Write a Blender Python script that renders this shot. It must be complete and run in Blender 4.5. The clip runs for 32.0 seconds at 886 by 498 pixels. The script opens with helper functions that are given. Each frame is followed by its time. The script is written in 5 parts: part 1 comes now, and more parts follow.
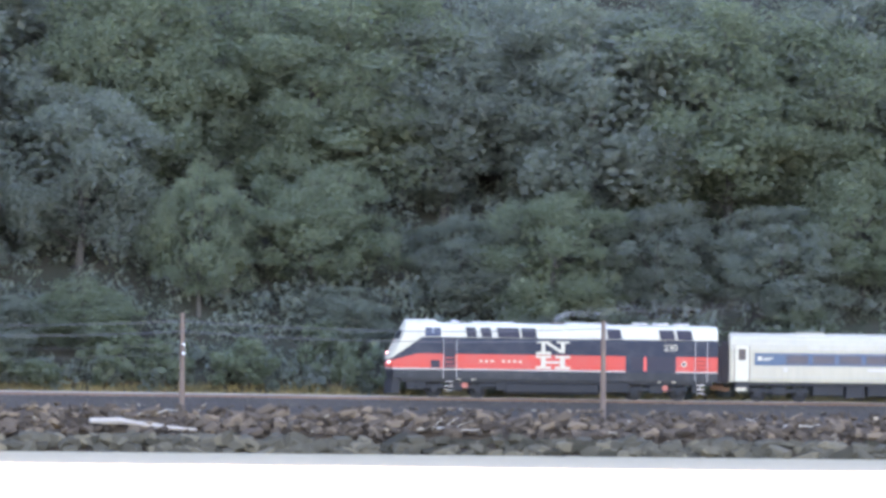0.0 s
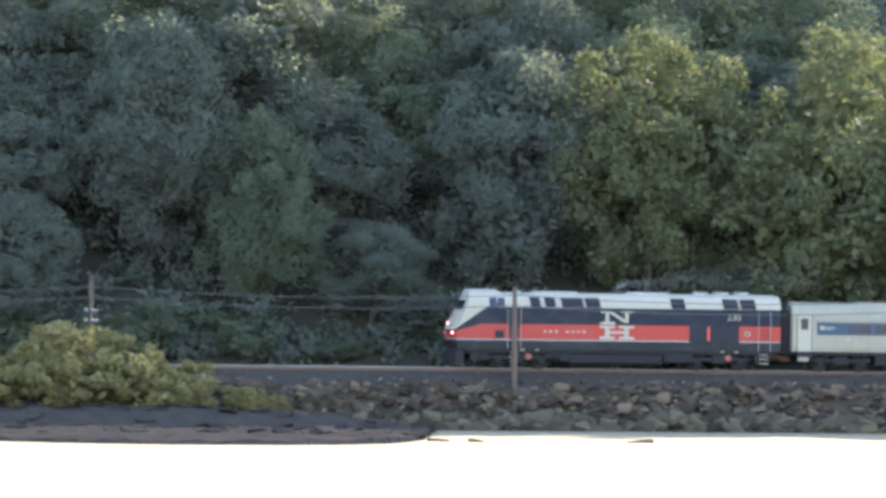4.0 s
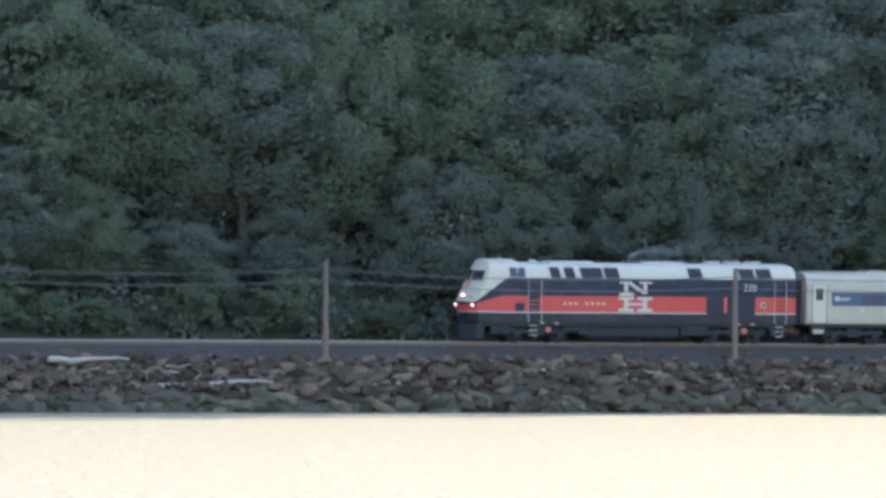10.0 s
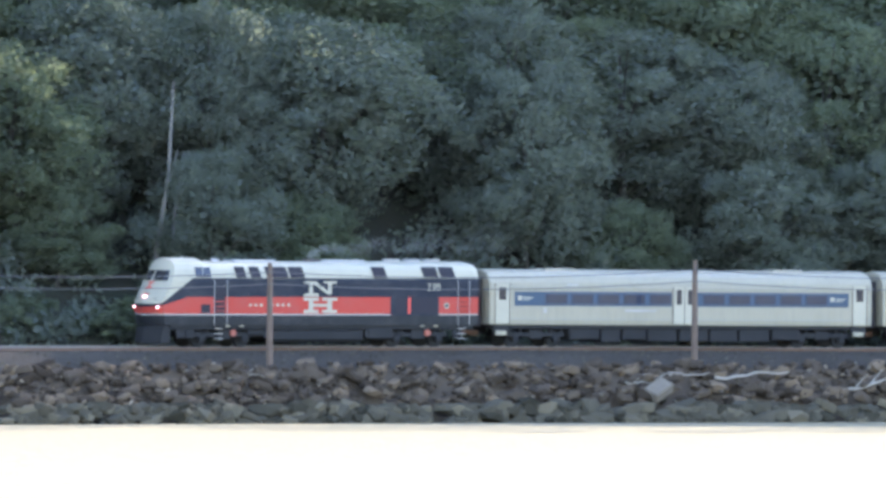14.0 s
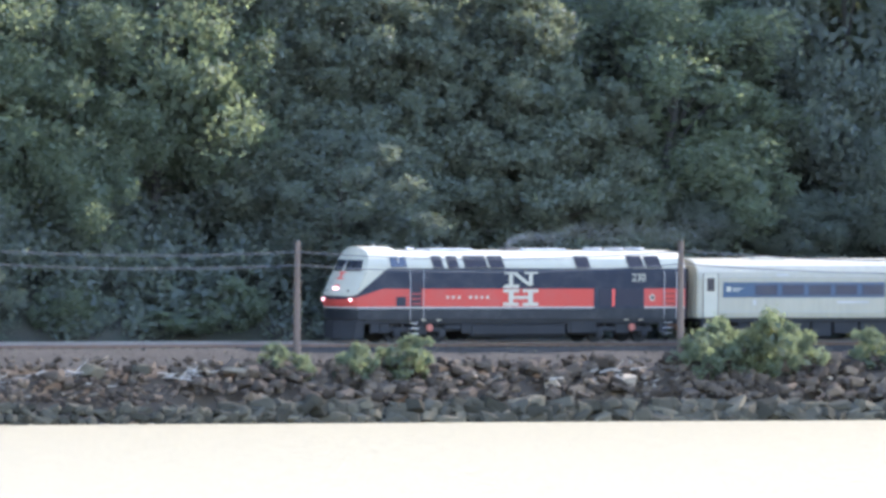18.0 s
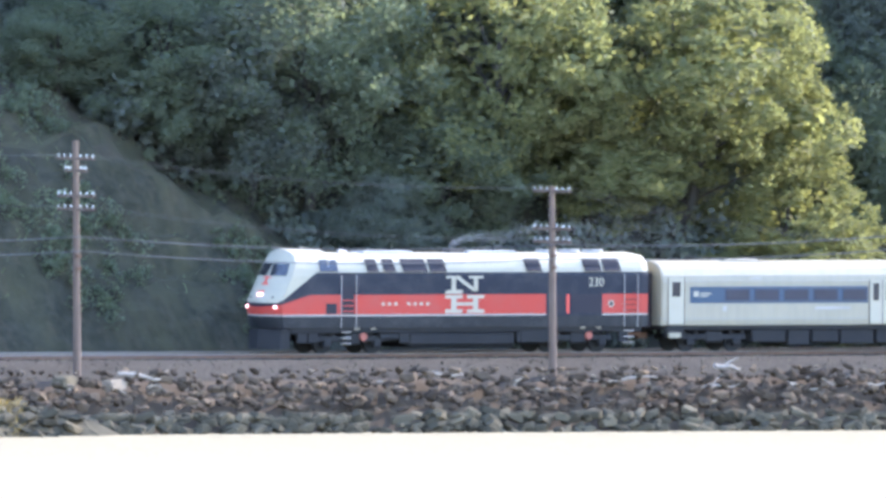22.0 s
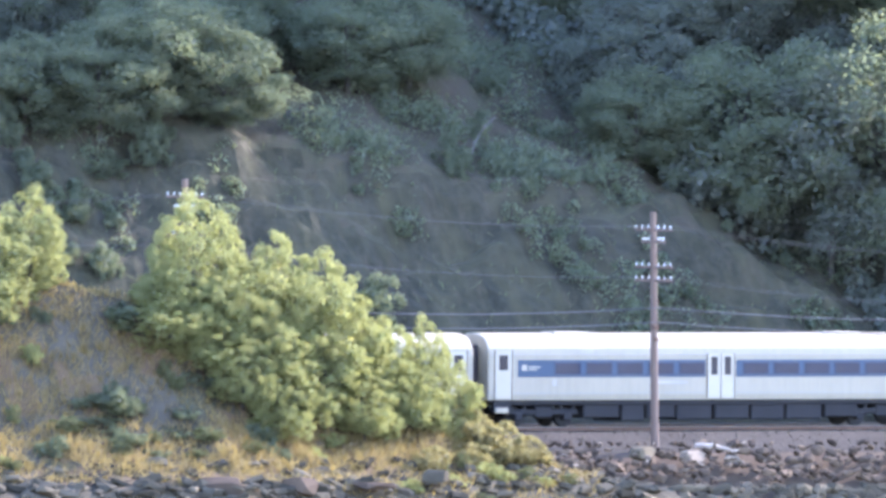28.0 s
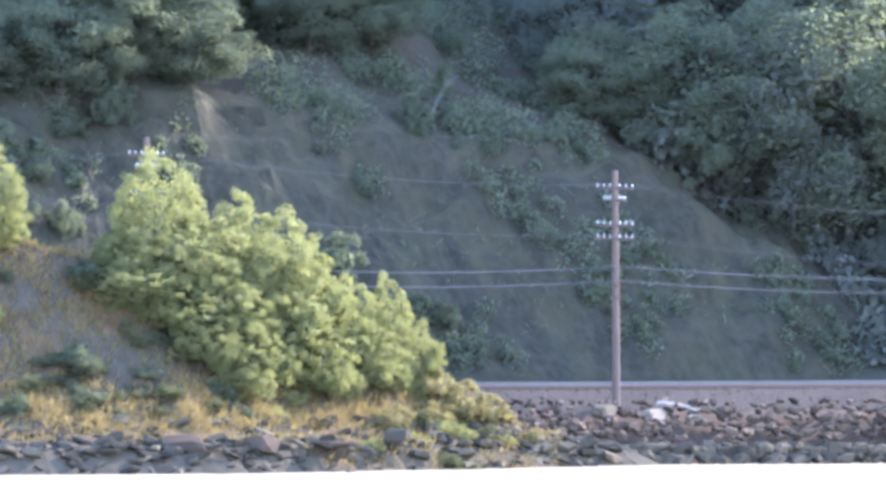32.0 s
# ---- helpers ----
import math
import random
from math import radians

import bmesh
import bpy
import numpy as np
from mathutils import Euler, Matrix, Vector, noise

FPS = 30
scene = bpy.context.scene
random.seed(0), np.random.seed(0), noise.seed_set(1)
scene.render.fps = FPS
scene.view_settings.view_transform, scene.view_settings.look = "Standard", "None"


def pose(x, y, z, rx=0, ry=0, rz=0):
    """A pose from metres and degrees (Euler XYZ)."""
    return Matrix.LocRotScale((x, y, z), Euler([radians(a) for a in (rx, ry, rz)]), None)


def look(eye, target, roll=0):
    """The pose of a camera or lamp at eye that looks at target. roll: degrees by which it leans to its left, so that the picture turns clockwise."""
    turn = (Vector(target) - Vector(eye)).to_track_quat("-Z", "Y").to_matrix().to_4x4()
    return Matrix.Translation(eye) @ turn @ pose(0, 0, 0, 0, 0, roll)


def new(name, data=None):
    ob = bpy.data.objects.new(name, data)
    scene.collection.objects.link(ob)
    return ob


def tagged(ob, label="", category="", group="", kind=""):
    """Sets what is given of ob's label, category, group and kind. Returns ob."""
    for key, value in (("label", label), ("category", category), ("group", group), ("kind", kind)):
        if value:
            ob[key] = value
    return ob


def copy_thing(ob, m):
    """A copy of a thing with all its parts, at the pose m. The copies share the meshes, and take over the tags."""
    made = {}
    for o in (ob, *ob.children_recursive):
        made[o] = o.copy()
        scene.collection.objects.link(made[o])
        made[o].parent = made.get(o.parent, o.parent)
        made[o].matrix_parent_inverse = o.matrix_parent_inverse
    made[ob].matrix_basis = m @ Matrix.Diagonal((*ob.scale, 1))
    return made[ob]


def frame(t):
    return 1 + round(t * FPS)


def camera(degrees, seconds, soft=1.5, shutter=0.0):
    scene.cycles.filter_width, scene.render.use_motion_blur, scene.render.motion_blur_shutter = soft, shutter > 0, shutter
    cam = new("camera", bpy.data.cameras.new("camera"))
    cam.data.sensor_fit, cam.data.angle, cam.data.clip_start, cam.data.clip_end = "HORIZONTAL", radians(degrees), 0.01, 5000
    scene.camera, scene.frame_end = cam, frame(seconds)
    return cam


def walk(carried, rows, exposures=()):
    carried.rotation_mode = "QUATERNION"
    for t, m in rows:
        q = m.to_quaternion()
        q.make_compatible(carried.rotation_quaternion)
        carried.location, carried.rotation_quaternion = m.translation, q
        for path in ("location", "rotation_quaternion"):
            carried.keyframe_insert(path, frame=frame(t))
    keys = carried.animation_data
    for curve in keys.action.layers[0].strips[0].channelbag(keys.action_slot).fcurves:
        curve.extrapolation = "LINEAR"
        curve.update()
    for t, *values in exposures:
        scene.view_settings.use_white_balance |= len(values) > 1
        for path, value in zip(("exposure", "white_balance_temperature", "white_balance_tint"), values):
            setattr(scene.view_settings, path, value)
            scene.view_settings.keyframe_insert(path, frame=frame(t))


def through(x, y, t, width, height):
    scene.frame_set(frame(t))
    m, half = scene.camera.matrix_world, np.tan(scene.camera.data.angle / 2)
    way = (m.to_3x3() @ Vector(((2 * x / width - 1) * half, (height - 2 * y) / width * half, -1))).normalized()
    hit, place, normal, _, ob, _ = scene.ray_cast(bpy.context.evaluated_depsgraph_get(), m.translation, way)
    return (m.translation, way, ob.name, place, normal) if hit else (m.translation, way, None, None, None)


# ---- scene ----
# ---------------------------------------------------------------- camera
# A long lens on high ground across the river: it only turns, following the train to the left.
EYE = (0.0, 0.0, 16.0)
cam = camera(3.8625, 32.0, soft=3.4)


def aim(az, up):
    a, p = radians(az), radians(up)
    return look(EYE, (EYE[0] - 900 * math.sin(a) * math.cos(p), EYE[1] + 900 * math.cos(a) * math.cos(p), EYE[2] + 900 * math.sin(p)), 0.65)


walk(cam, [(t, aim(az, up)) for t, az, up in (
    (0.0, -0.257, -0.234), (0.5, 0.549, -0.285), (1.0, 1.404, -0.339), (1.5, 2.060, -0.351), (2.0, 3.038, -0.355),
    (2.5, 3.851, -0.322), (4.5, 7.073, -0.393), (5.0, 7.140, -0.456), (5.5, 8.039, -0.507), (6.0, 9.486, -0.434),
    (6.5, 10.079, -0.424), (7.0, 11.464, -0.436), (7.5, 11.642, -0.419), (8.0, 12.642, -0.412), (8.5, 13.231, -0.442),
    (9.0, 14.269, -0.485), (9.5, 15.388, -0.553), (10.0, 16.528, -0.510), (10.5, 17.204, -0.467), (11.0, 17.248, -0.469),
    (11.5, 18.037, -0.474), (12.0, 18.722, -0.436), (12.5, 20.070, -0.482), (13.0, 20.880, -0.524), (13.5, 21.260, -0.552),
    (15.5, 24.186, -0.406), (16.0, 26.025, -0.481), (16.5, 27.365, -0.469), (17.0, 27.486, -0.498), (17.5, 27.622, -0.583),
    (18.0, 28.938, -0.649), (18.5, 29.605, -0.714), (19.0, 30.973, -0.729), (19.5, 32.459, -0.695), (20.0, 33.265, -0.596),
    (20.5, 34.364, -0.479), (21.0, 34.753, -0.574), (21.5, 35.064, -0.671), (22.0, 35.754, -0.723), (22.5, 36.584, -0.693),
    (23.0, 37.361, -0.679), (23.5, 38.457, -0.654), (24.0, 38.216, -0.560), (24.5, 37.999, -0.400), (25.0, 37.974, -0.432),
    (25.5, 37.994, -0.397), (26.0, 38.090, -0.423), (26.5, 38.245, -0.467), (28.5, 38.277, -0.438), (29.0, 38.161, -0.498),
    (29.5, 38.026, -0.637), (30.0, 38.105, -0.593), (30.5, 38.110, -0.613), (31.0, 38.110, -0.621), (31.5, 38.107, -0.616),
    (32.0, 38.107, -0.620),
)], exposures=(
    (0.0, 3.87, 6950, 29), (1.0, 3.67, 6950, 27), (2.5, 3.3, 6850, 22), (4.5, 3.05, 6650, 17), (6.0, 3.0, 6650, 17), (7.5, 3.2, 6400, 17), (9.0, 3.0, 6250, 17), (10.0, 2.8, 6250, 17),
    (11.0, 3.2, 6350, 17), (13.5, 3.2, 6300, 18), (16.0, 3.55, 5800, 18), (17.0, 3.65, 5800, 18), (18.0, 3.15, 5950, 19), (19.0, 2.85, 5950, 19), (20.0, 3.2, 5900, 19), (21.0, 3.8, 5650, 20), (22.0, 3.35, 5900, 20),
    (23.0, 3.25, 5950, 22), (25.0, 3.7, 5850, 26), (26.0, 3.8, 5800, 27), (29.0, 3.65, 5700, 30), (32.0, 3.65, 5650, 30)))

# ---------------------------------------------------------------- world, sun
SUN_AZ, SUN_UP = 14.0, 29.0          # degrees: from +y towards +x, and above the horizon
world = bpy.data.worlds.new("sky")
scene.world = world
world.use_nodes = True
_sky = world.node_tree.nodes.new("ShaderNodeTexSky")
_sky.sky_type, _sky.sun_disc = "NISHITA", False
_sky.sun_elevation, _sky.sun_rotation = radians(SUN_UP), radians(SUN_AZ)
_sky.air_density, _sky.dust_density = 1.0, 0.3
_bg = world.node_tree.nodes["Background"]
_bg.inputs[1].default_value = 0.15
world.node_tree.links.new(_sky.outputs[0], _bg.inputs[0])
sun_data = bpy.data.lights.new("sun", "SUN")
sun_data.energy, sun_data.angle, sun_data.color = 2.2, radians(0.6), (1.0, 0.93, 0.80)
sun = new("sun", sun_data)
_a, _e = radians(SUN_AZ), radians(SUN_UP)
sun.matrix_world = look((900 * math.sin(_a) * math.cos(_e), 900 * math.cos(_a) * math.cos(_e), 900 * math.sin(_e)), (0, 0, 0))


# ---------------------------------------------------------------- materials
class Nodes:
    """Short hand for building one node material."""

    def __init__(self, name):
        self.m = bpy.data.materials.new(name)
        self.m.use_nodes = True
        self.t = self.m.node_tree
        self.p = self.t.nodes["Principled BSDF"]
        self.out = self.t.nodes["Material Output"]

    def n(self, kind, **kw):
        node = self.t.nodes.new("ShaderNode" + kind)
        for k, v in kw.items():
            if k == "op":
                node.operation = v
            elif k == "blend":
                node.blend_type = v
        return node

    def link(self, a, b):
        self.t.links.new(a, b)

    def put(self, socket, v):
        if isinstance(v, (int, float, tuple)):
            socket.default_value = v
        else:
            self.link(v, socket)

    def math(self, op, a, b=0.0, c=0.0):
        nd = self.n("Math", op=op)
        for s, v in zip(nd.inputs, (a, b, c)):
            self.put(s, v)
        return nd.outputs[0]

    def mix(self, fac, a, b, blend="MIX"):
        nd = self.n("Mix")
        nd.data_type, nd.blend_type = "RGBA", blend
        self.put(nd.inputs[0], fac)
        for s, v in ((nd.inputs[6], a), (nd.inputs[7], b)):
            self.put(s, v if not isinstance(v, tuple) else (*v[:3], 1.0))
        return nd.outputs[2]

    def coords(self, which="Object"):
        return self.n("TexCoord").outputs[which]

    def world_pos(self):
        return self.n("NewGeometry").outputs["Position"]

    def noise(self, vec, scale, detail=4.0, rough=0.55):
        nd = self.n("TexNoise")
        self.link(vec, nd.inputs["Vector"])
        nd.inputs["Scale"].default_value, nd.inputs["Detail"].default_value, nd.inputs["Roughness"].default_value = scale, detail, rough
        return nd.outputs["Fac"]

    def ramp(self, fac, lo, hi):
        nd = self.n("MapRange")
        self.put(nd.inputs[0], fac)
        nd.inputs[1].default_value, nd.inputs[2].default_value = lo, hi
        return nd.outputs[0]

    def bump(self, height, strength, dist):
        nd = self.n("Bump")
        nd.inputs["Strength"].default_value, nd.inputs["Distance"].default_value = strength, dist
        self.link(height, nd.inputs["Height"])
        self.link(nd.outputs[0], self.p.inputs["Normal"])

    def done(self, colour, rough=0.8, metal=0.0, spec=0.5):
        self.put(self.p.inputs["Base Color"], colour if not isinstance(colour, tuple) else (*colour[:3], 1.0))
        self.put(self.p.inputs["Roughness"], rough)
        self.p.inputs["Metallic"].default_value = metal
        self.p.inputs["Specular IOR Level"].default_value = spec
        return self.m


def paint(name, colour, rough=0.45, dirt=0.25, metal=0.0):
    """Paint with faint blotches and streaks of dirt."""
    k = Nodes(name)
    v = k.coords()
    big, small = k.noise(v, 0.9), k.noise(v, 14.0, 5.0)
    f = k.math("MULTIPLY", k.ramp(k.math("ADD", k.math("MULTIPLY", big, 0.7), k.math("MULTIPLY", small, 0.3)), 0.42, 0.72), dirt)
    dirty = tuple(c * 0.45 + 0.02 for c in colour)
    return k.done(k.mix(f, colour, dirty), k.math("ADD", rough, k.math("MULTIPLY", small, 0.15)), metal, 0.22)


def livery_paint():
    """The locomotive's scheme: white nose and roof, dark blue-black, orange-red band, pale sill line."""
    k = Nodes("locomotive_livery")
    v = k.coords()
    sep = k.n("SeparateXYZ")
    k.link(v, sep.inputs[0])
    x, z = sep.outputs[0], sep.outputs[2]
    back = k.math("SUBTRACT", -0.55, x)
    sweep = k.math("MAXIMUM", k.math("MULTIPLY_ADD", back, 0.70, 2.56), 2.36)
    white = k.math("GREATER_THAN", z, k.math("MINIMUM", sweep, 3.77))
    red_top = k.math("MINIMUM", k.math("MULTIPLY_ADD", back, 0.28, 2.34), 2.74)
    red = k.math("MULTIPLY", k.math("LESS_THAN", z, red_top), k.math("GREATER_THAN", z, 1.83))
    bay = k.math("MULTIPLY", k.math("LESS_THAN", x, -14.95), k.math("GREATER_THAN", x, -18.1))
    red = k.math("MULTIPLY", red, k.math("SUBTRACT", 1.0, bay))
    line = k.math("MULTIPLY", k.math("LESS_THAN", k.math("ABSOLUTE", k.math("SUBTRACT", z, 1.785)), 0.03), k.math("SUBTRACT", 1.0, bay))
    blue_or_black = k.mix(k.math("GREATER_THAN", z, 1.73), (0.013, 0.014, 0.016), (0.010, 0.013, 0.022))
    c = k.mix(red, blue_or_black, (0.32, 0.042, 0.030))
    c = k.mix(line, c, (0.34, 0.33, 0.29))
    c = k.mix(white, c, (0.315, 0.288, 0.220))
    big, small = k.noise(v, 1.1), k.noise(v, 11.0, 5.0)
    f = k.math("MULTIPLY", k.ramp(k.math("ADD", k.math("MULTIPLY", big, 0.6), k.math("MULTIPLY", small, 0.4)), 0.45, 0.75), 0.22)
    top = k.math("MULTIPLY", k.ramp(z, 4.5, 4.7), k.ramp(k.noise(v, 0.6), 0.35, 0.6))
    c = k.mix(f, c, (0.12, 0.11, 0.10))
    c = k.mix(k.math("MULTIPLY", top, 0.45), c, (0.16, 0.15, 0.13))
    k.bump(small, 0.05, 0.02)
    return k.done(c, 0.5, 0.0, 0.16)


def coach_paint():
    """Silver-white coach side, with a darker belt line and run-down dirt."""
    k = Nodes("coach_silver_paint")
    v = k.coords()
    sep = k.n("SeparateXYZ")
    k.link(v, sep.inputs[0])
    z = sep.outputs[2]
    sc = k.n("Mapping")
    sc.inputs["Scale"].default_value = (3.0, 3.0, 0.35)
    k.link(v, sc.inputs["Vector"])
    streak, big = k.noise(sc.outputs[0], 1.6, 5.0), k.noise(v, 0.5)
    f = k.math("MULTIPLY", k.ramp(k.math("ADD", k.math("MULTIPLY", streak, 0.6), k.math("MULTIPLY", big, 0.4)), 0.42, 0.7), 0.3)
    c = k.mix(f, (0.246, 0.220, 0.162), (0.140, 0.122, 0.090))
    seam = k.math("LESS_THAN", k.math("ABSOLUTE", k.math("SUBTRACT", z, 1.55)), 0.025)
    c = k.mix(k.math("MULTIPLY", seam, 0.7), c, (0.2, 0.2, 0.19))
    return k.done(c, 0.45, 0.0, 0.25)


def leaf_paint(name, lo, hi, through=0.42):
    k = Nodes(name)
    rnd = k.n("NewGeometry").outputs["Random Per Island"]
    tree = k.n("ObjectInfo").outputs["Random"]
    c = k.mix(rnd, lo, hi)
    c = k.mix(k.math("MULTIPLY", tree, 0.45), c, tuple((a + b) * 0.42 for a, b in zip(lo, hi)))
    d, tr, mx = k.n("BsdfPrincipled"), k.n("BsdfTranslucent"), k.n("MixShader")
    d.inputs["Roughness"].default_value = 0.65
    d.inputs["Specular IOR Level"].default_value = 0.10
    k.link(c, d.inputs["Base Color"])
    k.link(k.mix(1.0, c, (1.2, 1.2, 0.74), "MULTIPLY"), tr.inputs["Color"])
    mx.inputs[0].default_value = through
    k.link(d.outputs[0], mx.inputs[1])
    k.link(tr.outputs[0], mx.inputs[2])
    k.link(mx.outputs[0], k.out.inputs["Surface"])
    return k.m


def rock_paint(name, lo, hi, scale=1.0, stain=(0.10, 0.085, 0.07)):
    k = Nodes(name)
    v = k.world_pos()
    rnd = k.n("ObjectInfo").outputs["Random"]
    isl = k.n("NewGeometry").outputs["Random Per Island"]
    a, b = k.noise(v, 0.7 * scale, 6.0, 0.6), k.noise(v, 6.0 * scale, 6.0, 0.65)
    c = k.mix(k.ramp(a, 0.3, 0.7), lo, hi)
    c = k.mix(k.math("MULTIPLY", k.ramp(b, 0.45, 0.75), 0.6), c, stain)
    c = k.mix(k.math("MULTIPLY", k.math("ADD", rnd, isl), 0.24), c, tuple(min(1, x * 1.5) for x in hi))
    c = k.mix(k.math("MULTIPLY", k.ramp(isl, 0.72, 0.97), 0.62), c, (hi[0] * 2.1, hi[1] * 1.95, hi[2] * 1.75))
    c = k.mix(k.math("MULTIPLY", k.ramp(isl, 0.35, 0.1), 0.6), c, tuple(x * 0.55 for x in lo))
    k.bump(b, 0.5, 0.08)
    return k.done(c, 0.95, 0.0, 0.0)


def cliff_paint():
    """Dark rock, stained olive and brown where grass and earth cling to it."""
    k = Nodes("weathered_cliff_rock")
    v = k.world_pos()
    mp = k.n("Mapping")
    mp.inputs["Rotation"].default_value = (0.5, 0.3, 0.9)
    mp.inputs["Scale"].default_value = (1.0, 2.2, 0.5)
    k.link(v, mp.inputs["Vector"])
    a, b, f = k.noise(mp.outputs[0], 0.30, 6.0, 0.65), k.noise(v, 1.6, 6.0, 0.65), k.noise(v, 8.0, 5.0, 0.65)
    c = k.mix(k.ramp(b, 0.35, 0.65), (0.025, 0.025, 0.018), (0.042, 0.041, 0.030))
    c = k.mix(k.math("MULTIPLY", k.ramp(a, 0.44, 0.66), 0.7), c, (0.056, 0.054, 0.031))
    c = k.mix(k.math("MULTIPLY", k.ramp(k.noise(mp.outputs[0], 0.9, 5.0, 0.6), 0.54, 0.70), 0.4), c, (0.075, 0.062, 0.042))
    k.bump(k.math("ADD", b, k.math("MULTIPLY", f, 0.3)), 0.6, 0.25)
    return k.done(c, 0.95, 0.0, 0.05)


def wood_paint(name, lo, hi, scale=1.0):
    k = Nodes(name)
    mp = k.n("Mapping")
    mp.inputs["Scale"].default_value = (9.0, 9.0, 0.8)
    k.link(k.coords(), mp.inputs["Vector"])
    g, b = k.noise(mp.outputs[0], 2.0 * scale, 5.0), k.noise(k.coords(), 0.8)
    c = k.mix(k.math("ADD", k.math("MULTIPLY", g, 0.6), k.math("MULTIPLY", b, 0.4)), lo, hi)
    k.bump(g, 0.4, 0.02)
    return k.done(c, 0.85, 0.0, 0.25)


def gravel_paint():
    k = Nodes("ballast_gravel")
    v = k.world_pos()
    vor = k.n("TexVoronoi")
    vor.inputs["Scale"].default_value = 9.0
    k.link(v, vor.inputs["Vector"])
    big, fine = k.noise(v, 0.25, 5.0), k.noise(v, 22.0, 3.0)
    c = k.mix(vor.outputs["Distance"], (0.050, 0.043, 0.036), (0.022, 0.019, 0.016))
    c = k.mix(k.math("MULTIPLY", k.ramp(big, 0.35, 0.7), 0.5), c, (0.054, 0.047, 0.038))
    c = k.mix(k.math("MULTIPLY", k.ramp(fine, 0.55, 0.8), 0.6), c, (0.09, 0.083, 0.072))
    k.bump(vor.outputs["Distance"], 0.8, 0.06)
    return k.done(c, 0.95, 0.0, 0.06)


def soil_paint(name, grass, soil, scale=0.3):
    k = Nodes(name)
    v = k.world_pos()
    a, b = k.noise(v, scale, 6.0, 0.6), k.noise(v, 7.0, 5.0, 0.65)
    c = k.mix(k.ramp(a, 0.4, 0.62), grass, soil)
    c = k.mix(k.math("MULTIPLY", b, 0.5), c, tuple(x * 0.4 for x in soil))
    k.bump(b, 0.7, 0.15)
    return k.done(c, 0.95, 0.0, 0.2)


def water_paint():
    k = Nodes("river_water")
    v = k.world_pos()
    mp = k.n("Mapping")
    mp.inputs["Scale"].default_value = (1.0, 0.55, 1.0)
    k.link(v, mp.inputs["Vector"])
    a, b = k.noise(mp.outputs[0], 0.8, 4.0), k.noise(mp.outputs[0], 4.5, 4.0)
    k.bump(k.math("ADD", a, k.math("MULTIPLY", b, 0.35)), 1.0, 0.30)
    gl, mx = k.n("BsdfGlossy"), k.n("MixShader")
    gl.inputs["Color"].default_value, gl.inputs["Roughness"].default_value = (0.252, 0.223, 0.156, 1.0), 0.75
    k.link(k.p.inputs["Normal"].links[0].from_socket, gl.inputs["Normal"])
    k.done((0.12, 0.11, 0.085), 0.6, 0.0, 0.0)
    mx.inputs[0].default_value = 0.8
    k.link(k.p.outputs[0], mx.inputs[1])
    k.link(gl.outputs[0], mx.inputs[2])
    k.link(mx.outputs[0], k.out.inputs["Surface"])
    return k.m


def glow_paint(name, colour, power):
    k = Nodes(name)
    k.p.inputs["Emission Color"].default_value = (*colour, 1.0)
    k.p.inputs["Emission Strength"].default_value = power
    return k.done((0.8, 0.8, 0.8), 0.2)


def glass_paint(name, colour, rough=0.06):
    k = Nodes(name)
    n = k.noise(k.coords(), 1.3)
    return k.done(k.mix(n, colour, tuple(c * 1.8 + 0.004 for c in colour)), rough, 0.0, 0.6)


